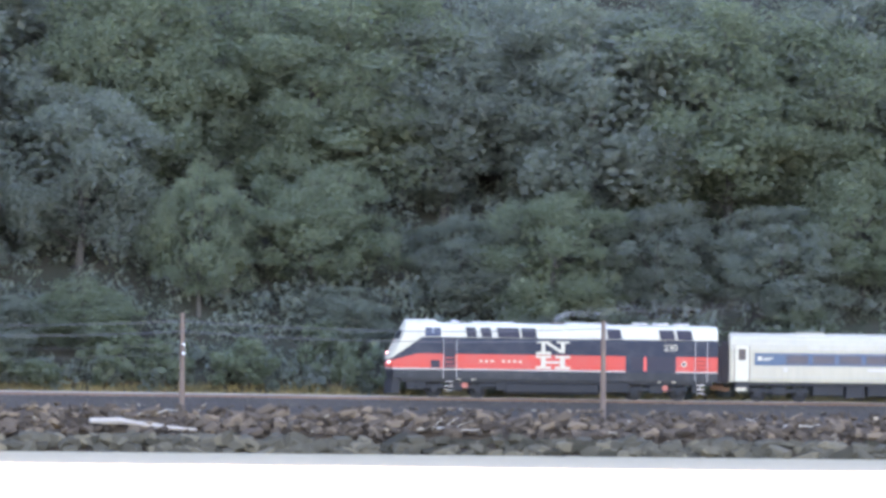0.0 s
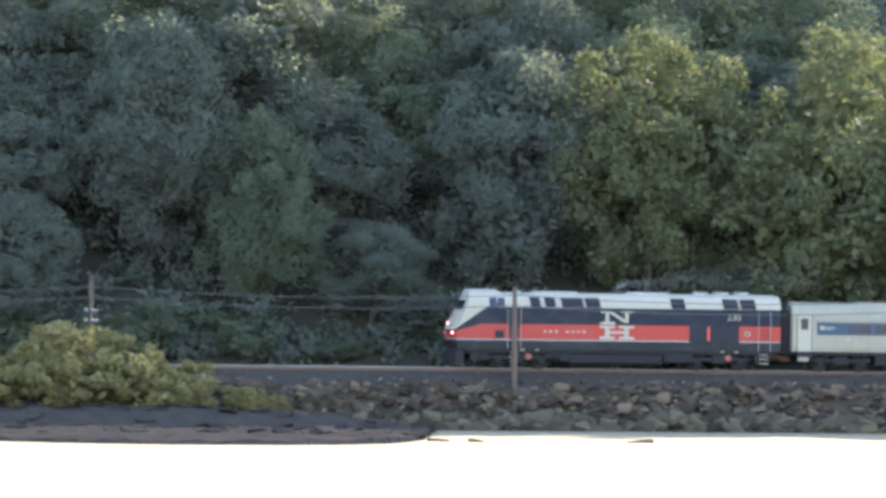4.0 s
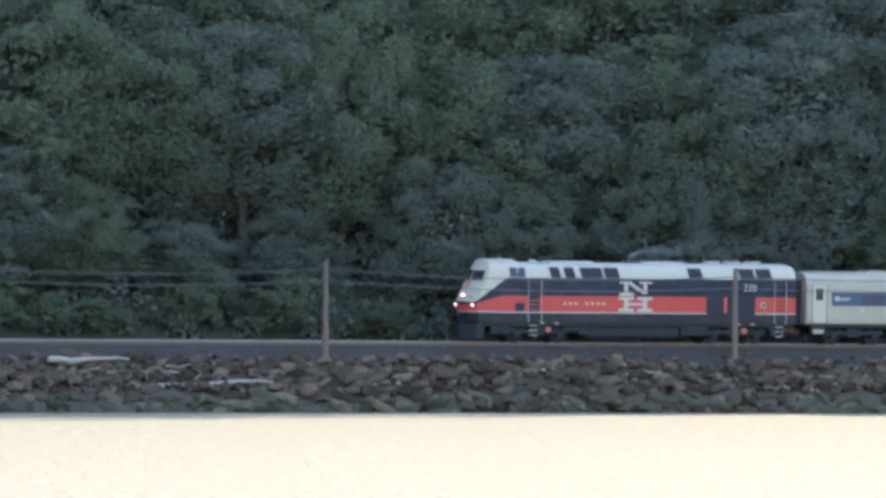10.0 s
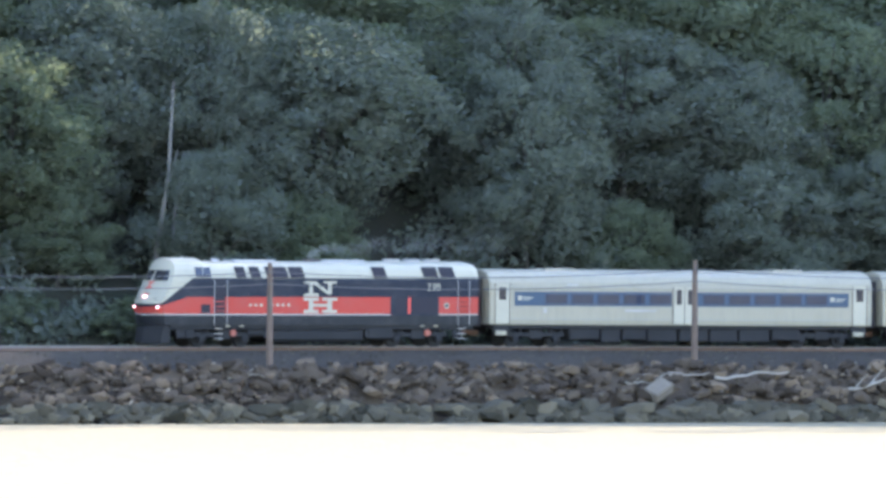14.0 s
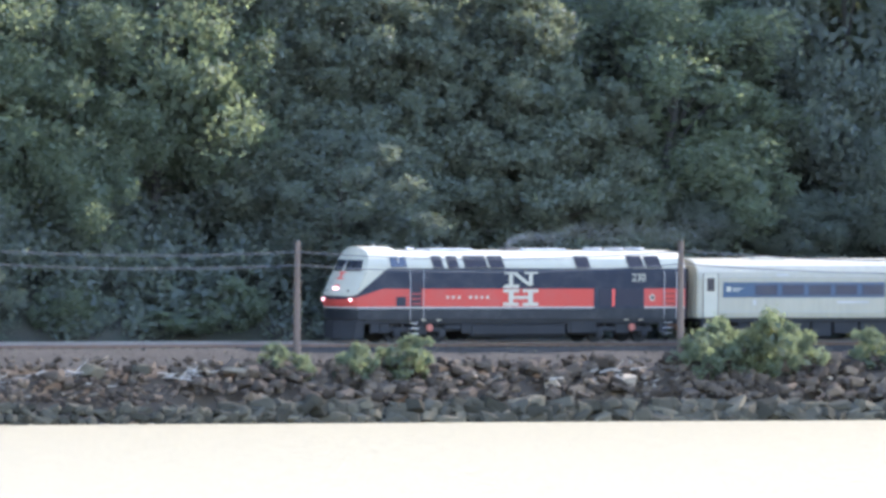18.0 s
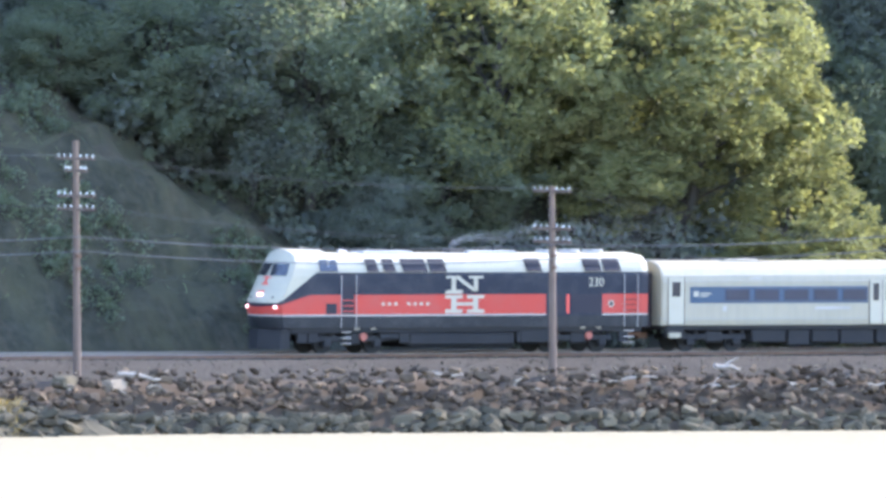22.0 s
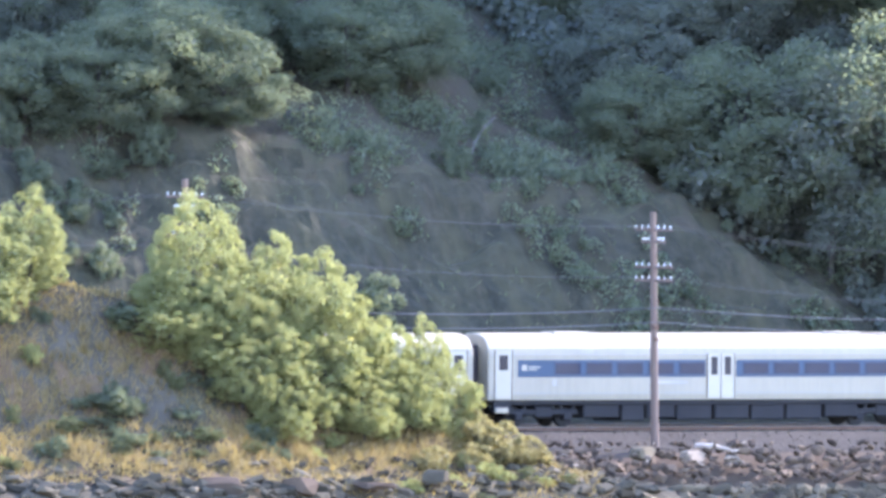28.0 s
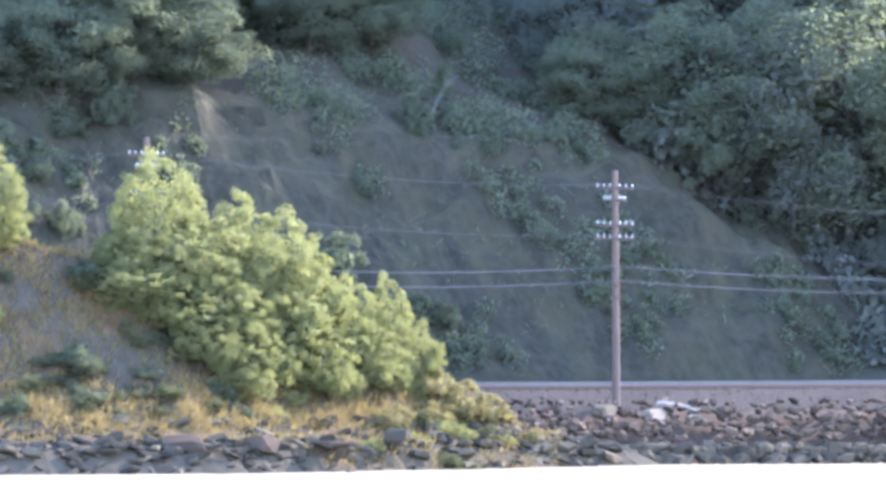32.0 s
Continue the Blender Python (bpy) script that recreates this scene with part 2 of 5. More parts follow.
M = {
    "livery": livery_paint(), "coach": coach_paint(), "water": water_paint(), "ballast": gravel_paint(),
    "white": paint("white_enamel", (0.315, 0.288, 0.222), 0.4, 0.2), "blue": paint("blue_belt_paint", (0.030, 0.053, 0.085), 0.4, 0.3),
    "blue_dark": paint("faded_blue_paint", (0.024, 0.038, 0.068), 0.4, 0.3),
    "black": paint("underframe_black", (0.015, 0.015, 0.016), 0.7, 0.5), "grime": paint("brake_dust_grime", (0.06, 0.052, 0.045), 0.85, 0.5),
    "steel": paint("worn_steel", (0.42, 0.40, 0.38), 0.35, 0.4, 0.7), "rail": paint("polished_rail", (0.17, 0.155, 0.14), 0.6, 0.3, 0.5),
    "rust": paint("rusted_rail_web", (0.10, 0.055, 0.035), 0.85, 0.5), "red": paint("red_fittings", (0.50, 0.07, 0.05), 0.5, 0.2),
    "tag": paint("faded_orange_tag", (0.26, 0.085, 0.06), 0.6, 0.2), "grey": paint("grey_roof_fittings", (0.30, 0.29, 0.27), 0.6, 0.5),
    "smoke": paint("exhaust_soot", (0.30, 0.30, 0.30), 0.9, 0.0),
    "rubber": paint("rubber_bellows", (0.035, 0.03, 0.032), 0.9, 0.4),
    "glass": glass_paint("tinted_glass", (0.012, 0.013, 0.018)), "pane": glass_paint("coach_window_glass", (0.014, 0.018, 0.03)),
    "grille": paint("dark_intake_grille", (0.018, 0.016, 0.022), 0.6, 0.3),
    "lamp": glow_paint("headlight_glow", (1.0, 0.45, 0.42), 0.55),
    # woodland greens, greyed and lifted: the distant haze is in these colours
    "leaf": leaf_paint("green_leaves", (0.104, 0.124, 0.092), (0.136, 0.158, 0.110), 0.55),
    "leaf_dark": leaf_paint("dark_green_leaves", (0.108, 0.124, 0.112), (0.134, 0.150, 0.128), 0.55),
    # yellower leaves; on lit trees part of the sun is in this colour
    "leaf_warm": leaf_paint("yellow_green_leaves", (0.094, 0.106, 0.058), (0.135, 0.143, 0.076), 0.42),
    # lighter, yellower copy with sunlight put into the leaf colour
    "leaf_sun_toned": leaf_paint("sunlit_green_gold_leaves", (0.130, 0.140, 0.072), (0.215, 0.218, 0.108), 0.55),
    # brightest leaves, lightened in colour to look sunlit
    "leaf_bush": leaf_paint("bright_bush_leaves", (0.175, 0.190, 0.090), (0.285, 0.290, 0.140), 0.55),
    # warm sunlight put into the leaf colour of the spit and headland bushes
    "leaf_sun_yellow": leaf_paint("yellowing_willow_leaves", (0.155, 0.14, 0.072), (0.29, 0.25, 0.125), 0.5),
    "needle": leaf_paint("pine_needles", (0.085, 0.10, 0.078), (0.12, 0.13, 0.098), 0.4),
    "grass": leaf_paint("dry_grass_blades", (0.15, 0.115, 0.055), (0.26, 0.20, 0.095), 0.4),
    "bark": wood_paint("tree_bark", (0.03, 0.028, 0.024), (0.075, 0.068, 0.058)), "pale_bark": wood_paint("bleached_bark", (0.09, 0.084, 0.076), (0.16, 0.15, 0.136)),
    "pole": wood_paint("creosoted_pole", (0.06, 0.044, 0.034), (0.14, 0.10, 0.078)), "drift": wood_paint("bleached_driftwood", (0.14, 0.12, 0.10), (0.28, 0.25, 0.21)),
    "drift_dark": wood_paint("wet_driftwood", (0.10, 0.085, 0.07), (0.22, 0.19, 0.16)), "tie": wood_paint("oiled_sleeper", (0.03, 0.025, 0.02), (0.08, 0.065, 0.05)),
    "wet": rock_paint("wet_dark_rock", (0.024, 0.021, 0.019), (0.044, 0.039, 0.034), 1.0, (0.026, 0.023, 0.018)),
    "stone": rock_paint("bank_stone", (0.036, 0.028, 0.022), (0.072, 0.057, 0.043), 1.0, (0.045, 0.034, 0.026)), "stone_low": rock_paint("weedy_bank_stone", (0.032, 0.0295, 0.022), (0.060, 0.054, 0.041), 1.0, (0.035, 0.032, 0.024)),
    "stone_pale": rock_paint("pale_concrete_block", (0.10, 0.083, 0.066), (0.155, 0.132, 0.104), 1.0, (0.08, 0.066, 0.05)),
    "cliff": cliff_paint(),
    "earth": soil_paint("forest_floor", (0.040, 0.046, 0.030), (0.048, 0.044, 0.032), 0.6), "meadow": soil_paint("dry_grass_slope", (0.088, 0.068, 0.035), (0.120, 0.078, 0.046), 0.6),
    "slope": soil_paint("grassy_ledges", (0.050, 0.050, 0.028), (0.058, 0.049, 0.032), 0.5),
    "wire": paint("weathered_wire", (0.06, 0.06, 0.06), 0.6, 0.2), "cable": paint("black_cable", (0.07, 0.07, 0.072), 0.7, 0.2), "insulator": glass_paint("clear_glass_insulator", (0.36, 0.38, 0.36), 0.08),
}


# ---------------------------------------------------------------- the line of the railway
LINE_S = (-150, 0, 71.4, 142.8, 214.2, 285.6, 357.0, 428.4, 499.8, 571.2, 640, 1000)
LINE_TURN = (-8.38, 3.62, 15.10, 26.67, 38.12, 49.28, 58.72, 64.53, 68.11, 70.74, 73.24, 76.74)
_S = np.arange(-150, 1000.1, 0.5)
_P = np.radians(np.interp(_S, LINE_S, LINE_TURN))
_mid = (_P[1:] + _P[:-1]) / 2
_X = np.concatenate([[0], np.cumsum(-np.cos(_mid) * 0.5)])
_Y = np.concatenate([[0], np.cumsum(-np.sin(_mid) * 0.5)])
_X -= np.interp(0, _S, _X)
_Y += 818.47 - np.interp(0, _S, _Y)


def rail_z(s):
    return float(np.interp(s, (-20, 24, 110, 214, 309, 369, 452, 524, 560), (3.35, 3.52, 3.69, 3.82, 3.98, 3.87, 3.7, 3.4, 3.3)))


def turn(s):
    return float(np.interp(s, _S, _P))


def spot(s, d, z=0.0):
    """A place s metres along the line and d metres inland of it."""
    a = turn(s)
    return Vector((float(np.interp(s, _S, _X)) - math.sin(a) * d, float(np.interp(s, _S, _Y)) + math.cos(a) * d, z))


def stand(s, d, z, yaw=0.0, scale=1.0, lean=(0.0, 0.0)):
    """A pose at a spot: x along the line to the left, y towards the river."""
    sc = scale if isinstance(scale, tuple) else (scale,) * 3
    return Matrix.LocRotScale(spot(s, d, z), Euler((radians(lean[0]), radians(lean[1]), turn(s) + math.pi + radians(yaw))), Vector(sc))


# hill steepened out of sight behind the first trees to block sun, with gaps
SHADE_HILL = ((-150, 0, 16, 152, 182, 292, 298, 314, 320, 343, 349, 360, 366, 456, 464), (0.3, 0.3, 0, 0, 1, 1, 0.1, 0.1, 1, 1, 0.5, 0.5, 1, 1, 0))


def sun_gap(s, d):
    """Added cut letting sun through the hill behind lit trees, slanting up and back."""
    return max(0.0, min(1.0, 1.6 - abs(s - (59 - 0.55 * (d - 11))) / 11.0))


def lift(s, d):
    """Height of the ground, with unseen hill shaped to block or pass the sun."""
    r = rail_z(s)
    n = noise.noise(Vector((s * 0.045, d * 0.06, 3.1))) * 1.0
    if d < -9.2:
        return -1.2 + (d + 9.2) * 0.25
    if d < -4.8:
        return -1.2 + (r - 0.9 + 1.2) * min(1.0, (d + 9.2) / 3.6) - 0.8
    if d < -2.6:
        return r - 1.1 + (d + 4.8) / 2.2 * 0.89
    if d < 7.0:
        return r - 0.21
    # steeper near 470 to 508, to keep sun off the rock slope
    steep = float(np.interp(s, (-150, 430, 470, 508, 518, 1000), (0.68, 0.68, 1.15, 1.15, 0.74, 0.74)))
    shelf_in = 9.0 * float(np.interp(s, (440, 456, 484, 491), (0, 1, 1, 0)))
    up = r - 0.21 + max((d - 7.0) * 0.12, (d - 7.0 - shelf_in) * steep * (1.4 if shelf_in > 0 else 1.0)) + n * min(1.0, (d - 7.0) / 6.0)
    if 14 < d < 95:
        up -= min(0.42 * (d - 14), 28.0) * sun_gap(s, d)
    # bluff added out of view that shades the rock slope
    if d > 24:
        up += min((d - 24) * 3.0, 46) * float(np.interp(s, (456, 464, 508, 514), (0, 1, 1, 0)))
    if d > 28:
        up += min((d - 28) * 1.5, 40) * float(np.interp(s, *SHADE_HILL))
    if s > 512:
        shelf = r - 0.6 + (d - 7.0) * 0.2 + max(0.0, d - 46.0) * 0.9
        up = up + (min(up, shelf) - up) * min(1.0, (s - 512) / 6.0)
    return min(up, 112 + n * 6) if d < 260 else 112 + n * 6


# ---------------------------------------------------------------- mesh helpers
def link_mesh(name, verts, faces, mat, parent=None, label="", smooth=False):
    me = bpy.data.meshes.new(name)
    me.from_pydata([tuple(v) for v in verts], [], faces)
    for m in (mat if isinstance(mat, (list, tuple)) else [mat]):
        me.materials.append(m)
    if smooth:
        me.shade_smooth()
    me.update()
    ob = new(name, me)
    if parent is not None:
        ob.parent = parent
    if label:
        ob["label"] = label
    return ob


class Shape:
    """Collects the faces of one mesh."""

    def __init__(self):
        self.v, self.f = [], []

    def add(self, verts, faces, m=None):
        n = len(self.v)
        self.v += [(m @ Vector(v))[:] for v in verts] if m is not None else [tuple(v) for v in verts]
        self.f += [tuple(i + n for i in f) for f in faces]
        return self

    def box(self, lo, hi, c=0.02, m=None):
        """A box with chamfered edges."""
        ctr = [(a + b) / 2 for a, b in zip(lo, hi)]
        h = [abs(b - a) / 2 for a, b in zip(lo, hi)]
        c = min(c, *(x * 0.45 for x in h))
        vs, idx = [], {}
        for sx in (-1, 1):
            for sy in (-1, 1):
                for sz in (-1, 1):
                    for ax in range(3):
                        p = [ctr[i] + s * (h[i] - (0 if i == ax else c)) for i, s in enumerate((sx, sy, sz))]
                        idx[sx, sy, sz, ax] = len(vs)
                        vs.append(p)
        fs = []
        for ax in range(3):
            a, b = [i for i in range(3) if i != ax]
            for s in (-1, 1):
                q = []
                for sa, sb in ((-1, -1), (1, -1), (1, 1), (-1, 1)):
                    k = [0, 0, 0]
                    k[ax], k[a], k[b] = s, sa, sb
                    q.append(idx[(*k, ax)])
                fs.append(tuple(q))
            for sa in (-1, 1):
                for sb in (-1, 1):
                    k0, k1 = [0, 0, 0], [0, 0, 0]
                    k0[ax], k1[ax] = -1, 1
                    k0[a] = k1[a] = sa
                    k0[b] = k1[b] = sb
                    fs.append((idx[(*k0, a)], idx[(*k1, a)], idx[(*k1, b)], idx[(*k0, b)]))
        for sx in (-1, 1):
            for sy in (-1, 1):
                for sz in (-1, 1):
                    fs.append(tuple(idx[sx, sy, sz, i] for i in range(3)))
        return self.add(vs, fs, m)

    def tube(self, pts, r, n=6, taper=1.0, caps=True):
        pts = [Vector(p) for p in pts]
        rings = []
        for i, p in enumerate(pts):
            d = (pts[min(i + 1, len(pts) - 1)] - pts[max(i - 1, 0)]).normalized()
            a = d.orthogonal().normalized() if abs(d.z) > 0.9 else d.cross(Vector((0, 0, 1))).normalized()
            b = d.cross(a)
            rr = (r[i] if isinstance(r, (list, tuple)) else r * (1 + (taper - 1) * i / max(1, len(pts) - 1)))
            rings.append([p + (a * math.cos(t) + b * math.sin(t)) * rr for t in (2 * math.pi * k / n for k in range(n))])
        vs = [v for ring in rings for v in ring]
        fs = [(i * n + k, i * n + (k + 1) % n, (i + 1) * n + (k + 1) % n, (i + 1) * n + k) for i in range(len(pts) - 1) for k in range(n)]
        if caps:
            fs += [tuple(range(n)), tuple((len(pts) - 1) * n + k for k in range(n))]
        return self.add(vs, fs)

    def disc(self, c, r, axis="y", depth=0.1, n=16):
        d = {"x": Vector((1, 0, 0)), "y": Vector((0, 1, 0)), "z": Vector((0, 0, 1))}[axis] * depth / 2
        return self.tube([Vector(c) - d, Vector(c) + d], r, n)

    def make(self, name, mat, parent=None, label="", smooth=False):
        return link_mesh(name, self.v, self.f, mat, parent, label, smooth)


def part(name, shape, mat, parent, label=""):
    return shape.make(name, M[mat], parent, label)


def empty(name, m=None):
    ob = new(name)
    ob.empty_display_size = 0.5
    if m is not None:
        ob.matrix_basis = m
    return ob


# ---------------------------------------------------------------- ground, river, railway
def grid(name, ss, ds, height, mat, label="", smooth=True, shift=None):
    vs = []
    for s in ss:
        for d in ds:
            p = spot(s, d, height(s, d))
            if shift:
                p = p + shift(s, d)
            vs.append(p)
    n = len(ds)
    fs = [(i * n + j, i * n + j + 1, (i + 1) * n + j + 1, (i + 1) * n + j) for i in range(len(ss) - 1) for j in range(n - 1)]
    ob = link_mesh(name, vs, fs, mat, None, "", smooth)
    return tagged(ob, label, "", "", "structure")


def build_ground():
    ds = [-60, -30, -14, -10, -9.2, -8.4, -7.4, -6.4, -5.6, -4.8, -4.2, -3.4, -2.6, -1, 1, 3, 5, 7, 8, 9.5, 11.5, 14, 17, 21, 26, 32, 40, 50, 65, 85, 110, 150, 220, 300, 700, 1600]
    ob = grid("ground", list(np.arange(-150, 1001, 3.0)), ds, lift, [M["ballast"], M["earth"], M["stone"]], "ballasted river bank below a wooded hillside")
    n = len(ds) - 1
    mids = [(a + b) / 2 for a, b in zip(ds, ds[1:])]
    for i, poly in enumerate(ob.data.polygons):
        d = mids[i % n]
        poly.material_index = 0 if -5.0 < d < 7.2 else (1 if d > 0 else 2)
    w = link_mesh("water", [(-4500, -1500, 0), (4500, -1500, 0), (4500, 2600, 0), (-4500, 2600, 0)], [(0, 1, 2, 3)], M["water"])
    tagged(w, "wide pale river, rippled and glaring in the light", "water", "", "structure")


def build_track(d0, label):
    track = empty("railway_track")
    tagged(track, label, "railway track", "tracks", "structure")
    ss = np.arange(-140, 720, 4.0)
    for side in (-0.76, 0.76):
        for nm, mat, prof in (("rail_web", "rust", ((-0.06, -0.17), (0.06, -0.17), (0.02, -0.04), (-0.02, -0.04))),
                              ("rail_head", "rail", ((-0.038, -0.04), (0.038, -0.04), (0.036, 0.0), (-0.036, 0.0)))):
            vs, fs = [], []
            for s in ss:
                for a, b in prof:
                    vs.append(spot(s, d0 + side + a, rail_z(s) + b))
            for i in range(len(ss) - 1):
                for k in range(4):
                    fs.append((i * 4 + k, i * 4 + (k + 1) % 4, i * 4 + 4 + (k + 1) % 4, i * 4 + 4 + k))
            link_mesh(nm, vs, fs, M[mat], track)
    sh = Shape()
    for s in np.arange(-60, 640, 0.62):
        sh.box((-0.11, -1.28, -0.30), (0.11, 1.28, -0.165), 0.015, stand(float(s), d0, rail_z(s)))
    tie = part("sleepers", sh, "tie", track)
    tie["kind"] = "stuff"


def build_cliff():
    """Bare rock above the line, in steep ledges, before the headland."""
    caps = ((496, 508, 515, 521, 525, 530, 540, 560, 640), (0.8, 2.6, 5.6, 9.2, 10.8, 12.0, 13.0, 13.6, 14.0))

    def height(s, d):
        base = rail_z(s) - 0.5
        cap = float(np.interp(s, *caps))
        rise = min((d - 7.4) * 1.45, cap + max(0.0, d - 7.4 - cap / 1.45) * 0.48)
        q = Vector((s * 0.16, d * 0.10, rise * 0.16))
        rough = (noise.fractal(q, 1.0, 2.1, 4) * 0.95 + noise.noise(q * 6.0) * 0.35 + noise.noise(q * 14.0) * 0.14) * min(1.0, max(0.0, d - 7.4) / 2.5)
        step = math.sin(rise * 1.7 + s * 0.25 + noise.noise(q * 1.5) * 3.0) * 0.18
        return max(base + max(-0.3, rise + rough + (step if d > 8 else 0)), lift(s, d) - 0.2 if s < 514 else -9)

    ss, ds = list(np.arange(496, 610, 0.55)), [7.3] + list(np.arange(7.5, 19, 0.24)) + list(np.arange(19.3, 34, 0.8)) + list(np.arange(35, 62, 1.8))
    def shift(s, d):
        q = Vector((s * 0.35, d * 0.35, 9.0))
        return Vector((noise.noise(q), noise.noise(q + Vector((7, 3, 1))), 0.4 * noise.noise(q * 2.3))) * (0.7 if d > 8.5 else 0.0)

    ob = grid("rock_slope", ss, ds, height, [M["cliff"], M["slope"]], "dark weathered rock slope with grassy ledges above the line", False, shift)
    for poly in ob.data.polygons:
        c = Vector(poly.center)
        n = noise.fractal(Vector((c.x * 0.10, c.y * 0.10, c.z * 0.22)), 1.0, 2.0, 3)
        if poly.normal.z + n * 0.35 + max(-0.4, min(0.3, (c.z - 13.0) * 0.04)) > 0.70:
            poly.material_index = 1
    return height


HEAD_TOP = ((534, 538, 542, 548, 554, 560, 565.6, 570.5, 580, 640), (-0.6, 0.7, 1.4, 2.7, 4.2, 6.8, 9.2, 10.0, 12.0, 14.5))


def head_z(s, d):
    """Height of the headland in front of the line."""
    top = float(np.interp(s, *HEAD_TOP))
    go = max(0.0, 1 - (s - 537) / 26.0)
    dd = d - 8.0 * go
    front = float(np.interp(dd, (-21, -18, -17.3, -15.5, -12, -8, -4), (-1.5, -0.3, 0.9, 1.4, 3.6, 9.0, 15.0)))
    back = rail_z(s) - 1.4 + max(0.0, -3.5 - d) * 3.0
    n = noise.fractal(Vector((s * 0.35, d * 0.35, 7.7)), 1.0, 2.0, 5) * 0.42 + abs(noise.noise(Vector((s * 0.9, d * 0.9, 1.3)))) * 0.35
    return min(top, front, back) + n


def build_headland():
    ss, ds = list(np.arange(534, 640, 0.7)), list(np.arange(-22, -3.3, 0.55))
    ob = grid("headland", ss, ds, head_z, [M["meadow"], M["stone_low"], M["slope"]], "grassy headland with a grey stone foot on the water", False)
    for poly in ob.data.polygons:
        n = noise.noise(Vector(poly.center) * 0.5)
        # dark stone spread past s 558 stands in for shade on that slope
        z, far = poly.center.z, min(1.0, max(0.0, (ss[poly.index // (len(ds) - 1)] - 558) / 6.0))
        poly.material_index = 1 if noise.fractal(Vector(poly.center) * 0.4, 1.0, 2.0, 3) > 0.75 - 0.6 * far else 1 if z < 1.2 + n * 0.6 or poly.normal.z < 0.3 + n * 0.2 else (2 if noise.noise(Vector(poly.center) * 0.33) > 0.28 else 0)


def spit_z(s, d):
    w = 1.0 - abs((s - 123) / 25.0) ** 3
    top = 1.35 * max(-1.5, w) + noise.fractal(Vector((s * 0.5, d * 0.5, 2.2)), 1.0, 2.0, 4) * 0.3
    edge = min(max((d + 8.4 + 8.8 * max(0.0, w)) * 0.5, 0.0) + 0.3 + noise.noise(Vector((s * 0.8, d * 0.4, 1.0))) * 0.25, (d + 8.4 + 44.0 * max(0.0, w)) * 0.9)
    return min(top, edge)


def build_spit():
    ss, ds = list(np.arange(97, 150, 0.6)), list(np.arange(-56, -19, 1.0)) + list(np.arange(-19, -6.4, 0.5))
    grid("rock_spit", ss, ds, spit_z, M["wet"], "low grey rock spit running out into the river", False)


# ---------------------------------------------------------------- trees and shrubs
def leaf_cloud(rng, cents, radii, per, size, flat=0.0, fringe=0.45):
    """Small bent leaf sprays spread over the outer shells of many clumps."""
    n = len(cents) * per
    c, r = np.repeat(cents, per, 0), np.repeat(radii, per, 0)
    u = rng.normal(size=(n, 3))
    u[:, 2] += 0.15
    u /= np.linalg.norm(u, axis=1)[:, None]
    pos = c + u * r * (0.35 + 0.7 * np.sqrt(rng.random((n, 1))) + fringe * rng.random((n, 1)) ** 5)
    nrm = u + rng.normal(size=(n, 3)) * 1.3
    nrm[:, 2] += flat
    nrm /= np.linalg.norm(nrm, axis=1)[:, None]
    t = np.cross(nrm, rng.normal(size=(n, 3)))
    t /= np.linalg.norm(t, axis=1)[:, None]
    b = np.cross(nrm, t)
    sz = size * (0.55 + 0.9 * rng.random((n, 1)))
    quad = np.stack([pos - t * sz, pos + b * sz * 0.55 - nrm * sz * 0.18, pos + t * sz, pos - b * sz * 0.55 - nrm * sz * 0.18], 1).reshape(-1, 3)
    return quad


def quads_mesh(name, quad, mat):
    me = bpy.data.meshes.new(name)
    n = len(quad) // 4
    me.vertices.add(n * 4)
    me.vertices.foreach_set("co", quad.astype(np.float32).ravel())
    me.loops.add(n * 4)
    me.loops.foreach_set("vertex_index", np.arange(n * 4, dtype=np.int32))
    me.polygons.add(n)
    me.polygons.foreach_set("loop_start", np.arange(0, n * 4, 4, dtype=np.int32))
    me.polygons.foreach_set("loop_total", np.full(n, 4, dtype=np.int32))
    me.materials.append(mat)
    me.update(calc_edges=True)
    return me


def shell(rng, heads, n, r_lo, r_hi, sink):
    """Lobes spread over the joint outer surface of some ellipsoids, none of them inside another: their centres, radii and outward ways."""
    cs, rs, us = [], [], []
    for k, (c, r) in enumerate(heads):
        c, r = np.array(c), np.array(r)
        m = max(4, int(n * (r[0] * r[2]) / sum(h[1][0] * h[1][2] for h in heads)))
        i = np.arange(m) + 0.5
        zc = 1 - 2 * i / m
        ang = i * 2.39996 + rng.uniform(0, 6.28)
        u = np.stack([np.cos(ang) * np.sqrt(1 - zc * zc), np.sin(ang) * np.sqrt(1 - zc * zc), zc], 1) + rng.normal(size=(m, 3)) * 0.13
        u /= np.linalg.norm(u, axis=1)[:, None]
        p = c + u * r * rng.uniform(0.72, 1.0, (m, 1))
        keep = np.ones(m, bool)
        for q, (c2, r2) in enumerate(heads):
            if q != k:
                keep &= (((p - np.array(c2)) / np.array(r2)) ** 2).sum(1) > 0.62
        keep &= p[:, 2] > sink
        cs.append(p[keep])
        us.append(u[keep])
        rs.append(rng.uniform(r_lo, r_hi, keep.sum()))
    return np.concatenate(cs), np.concatenate(rs), np.concatenate(us)


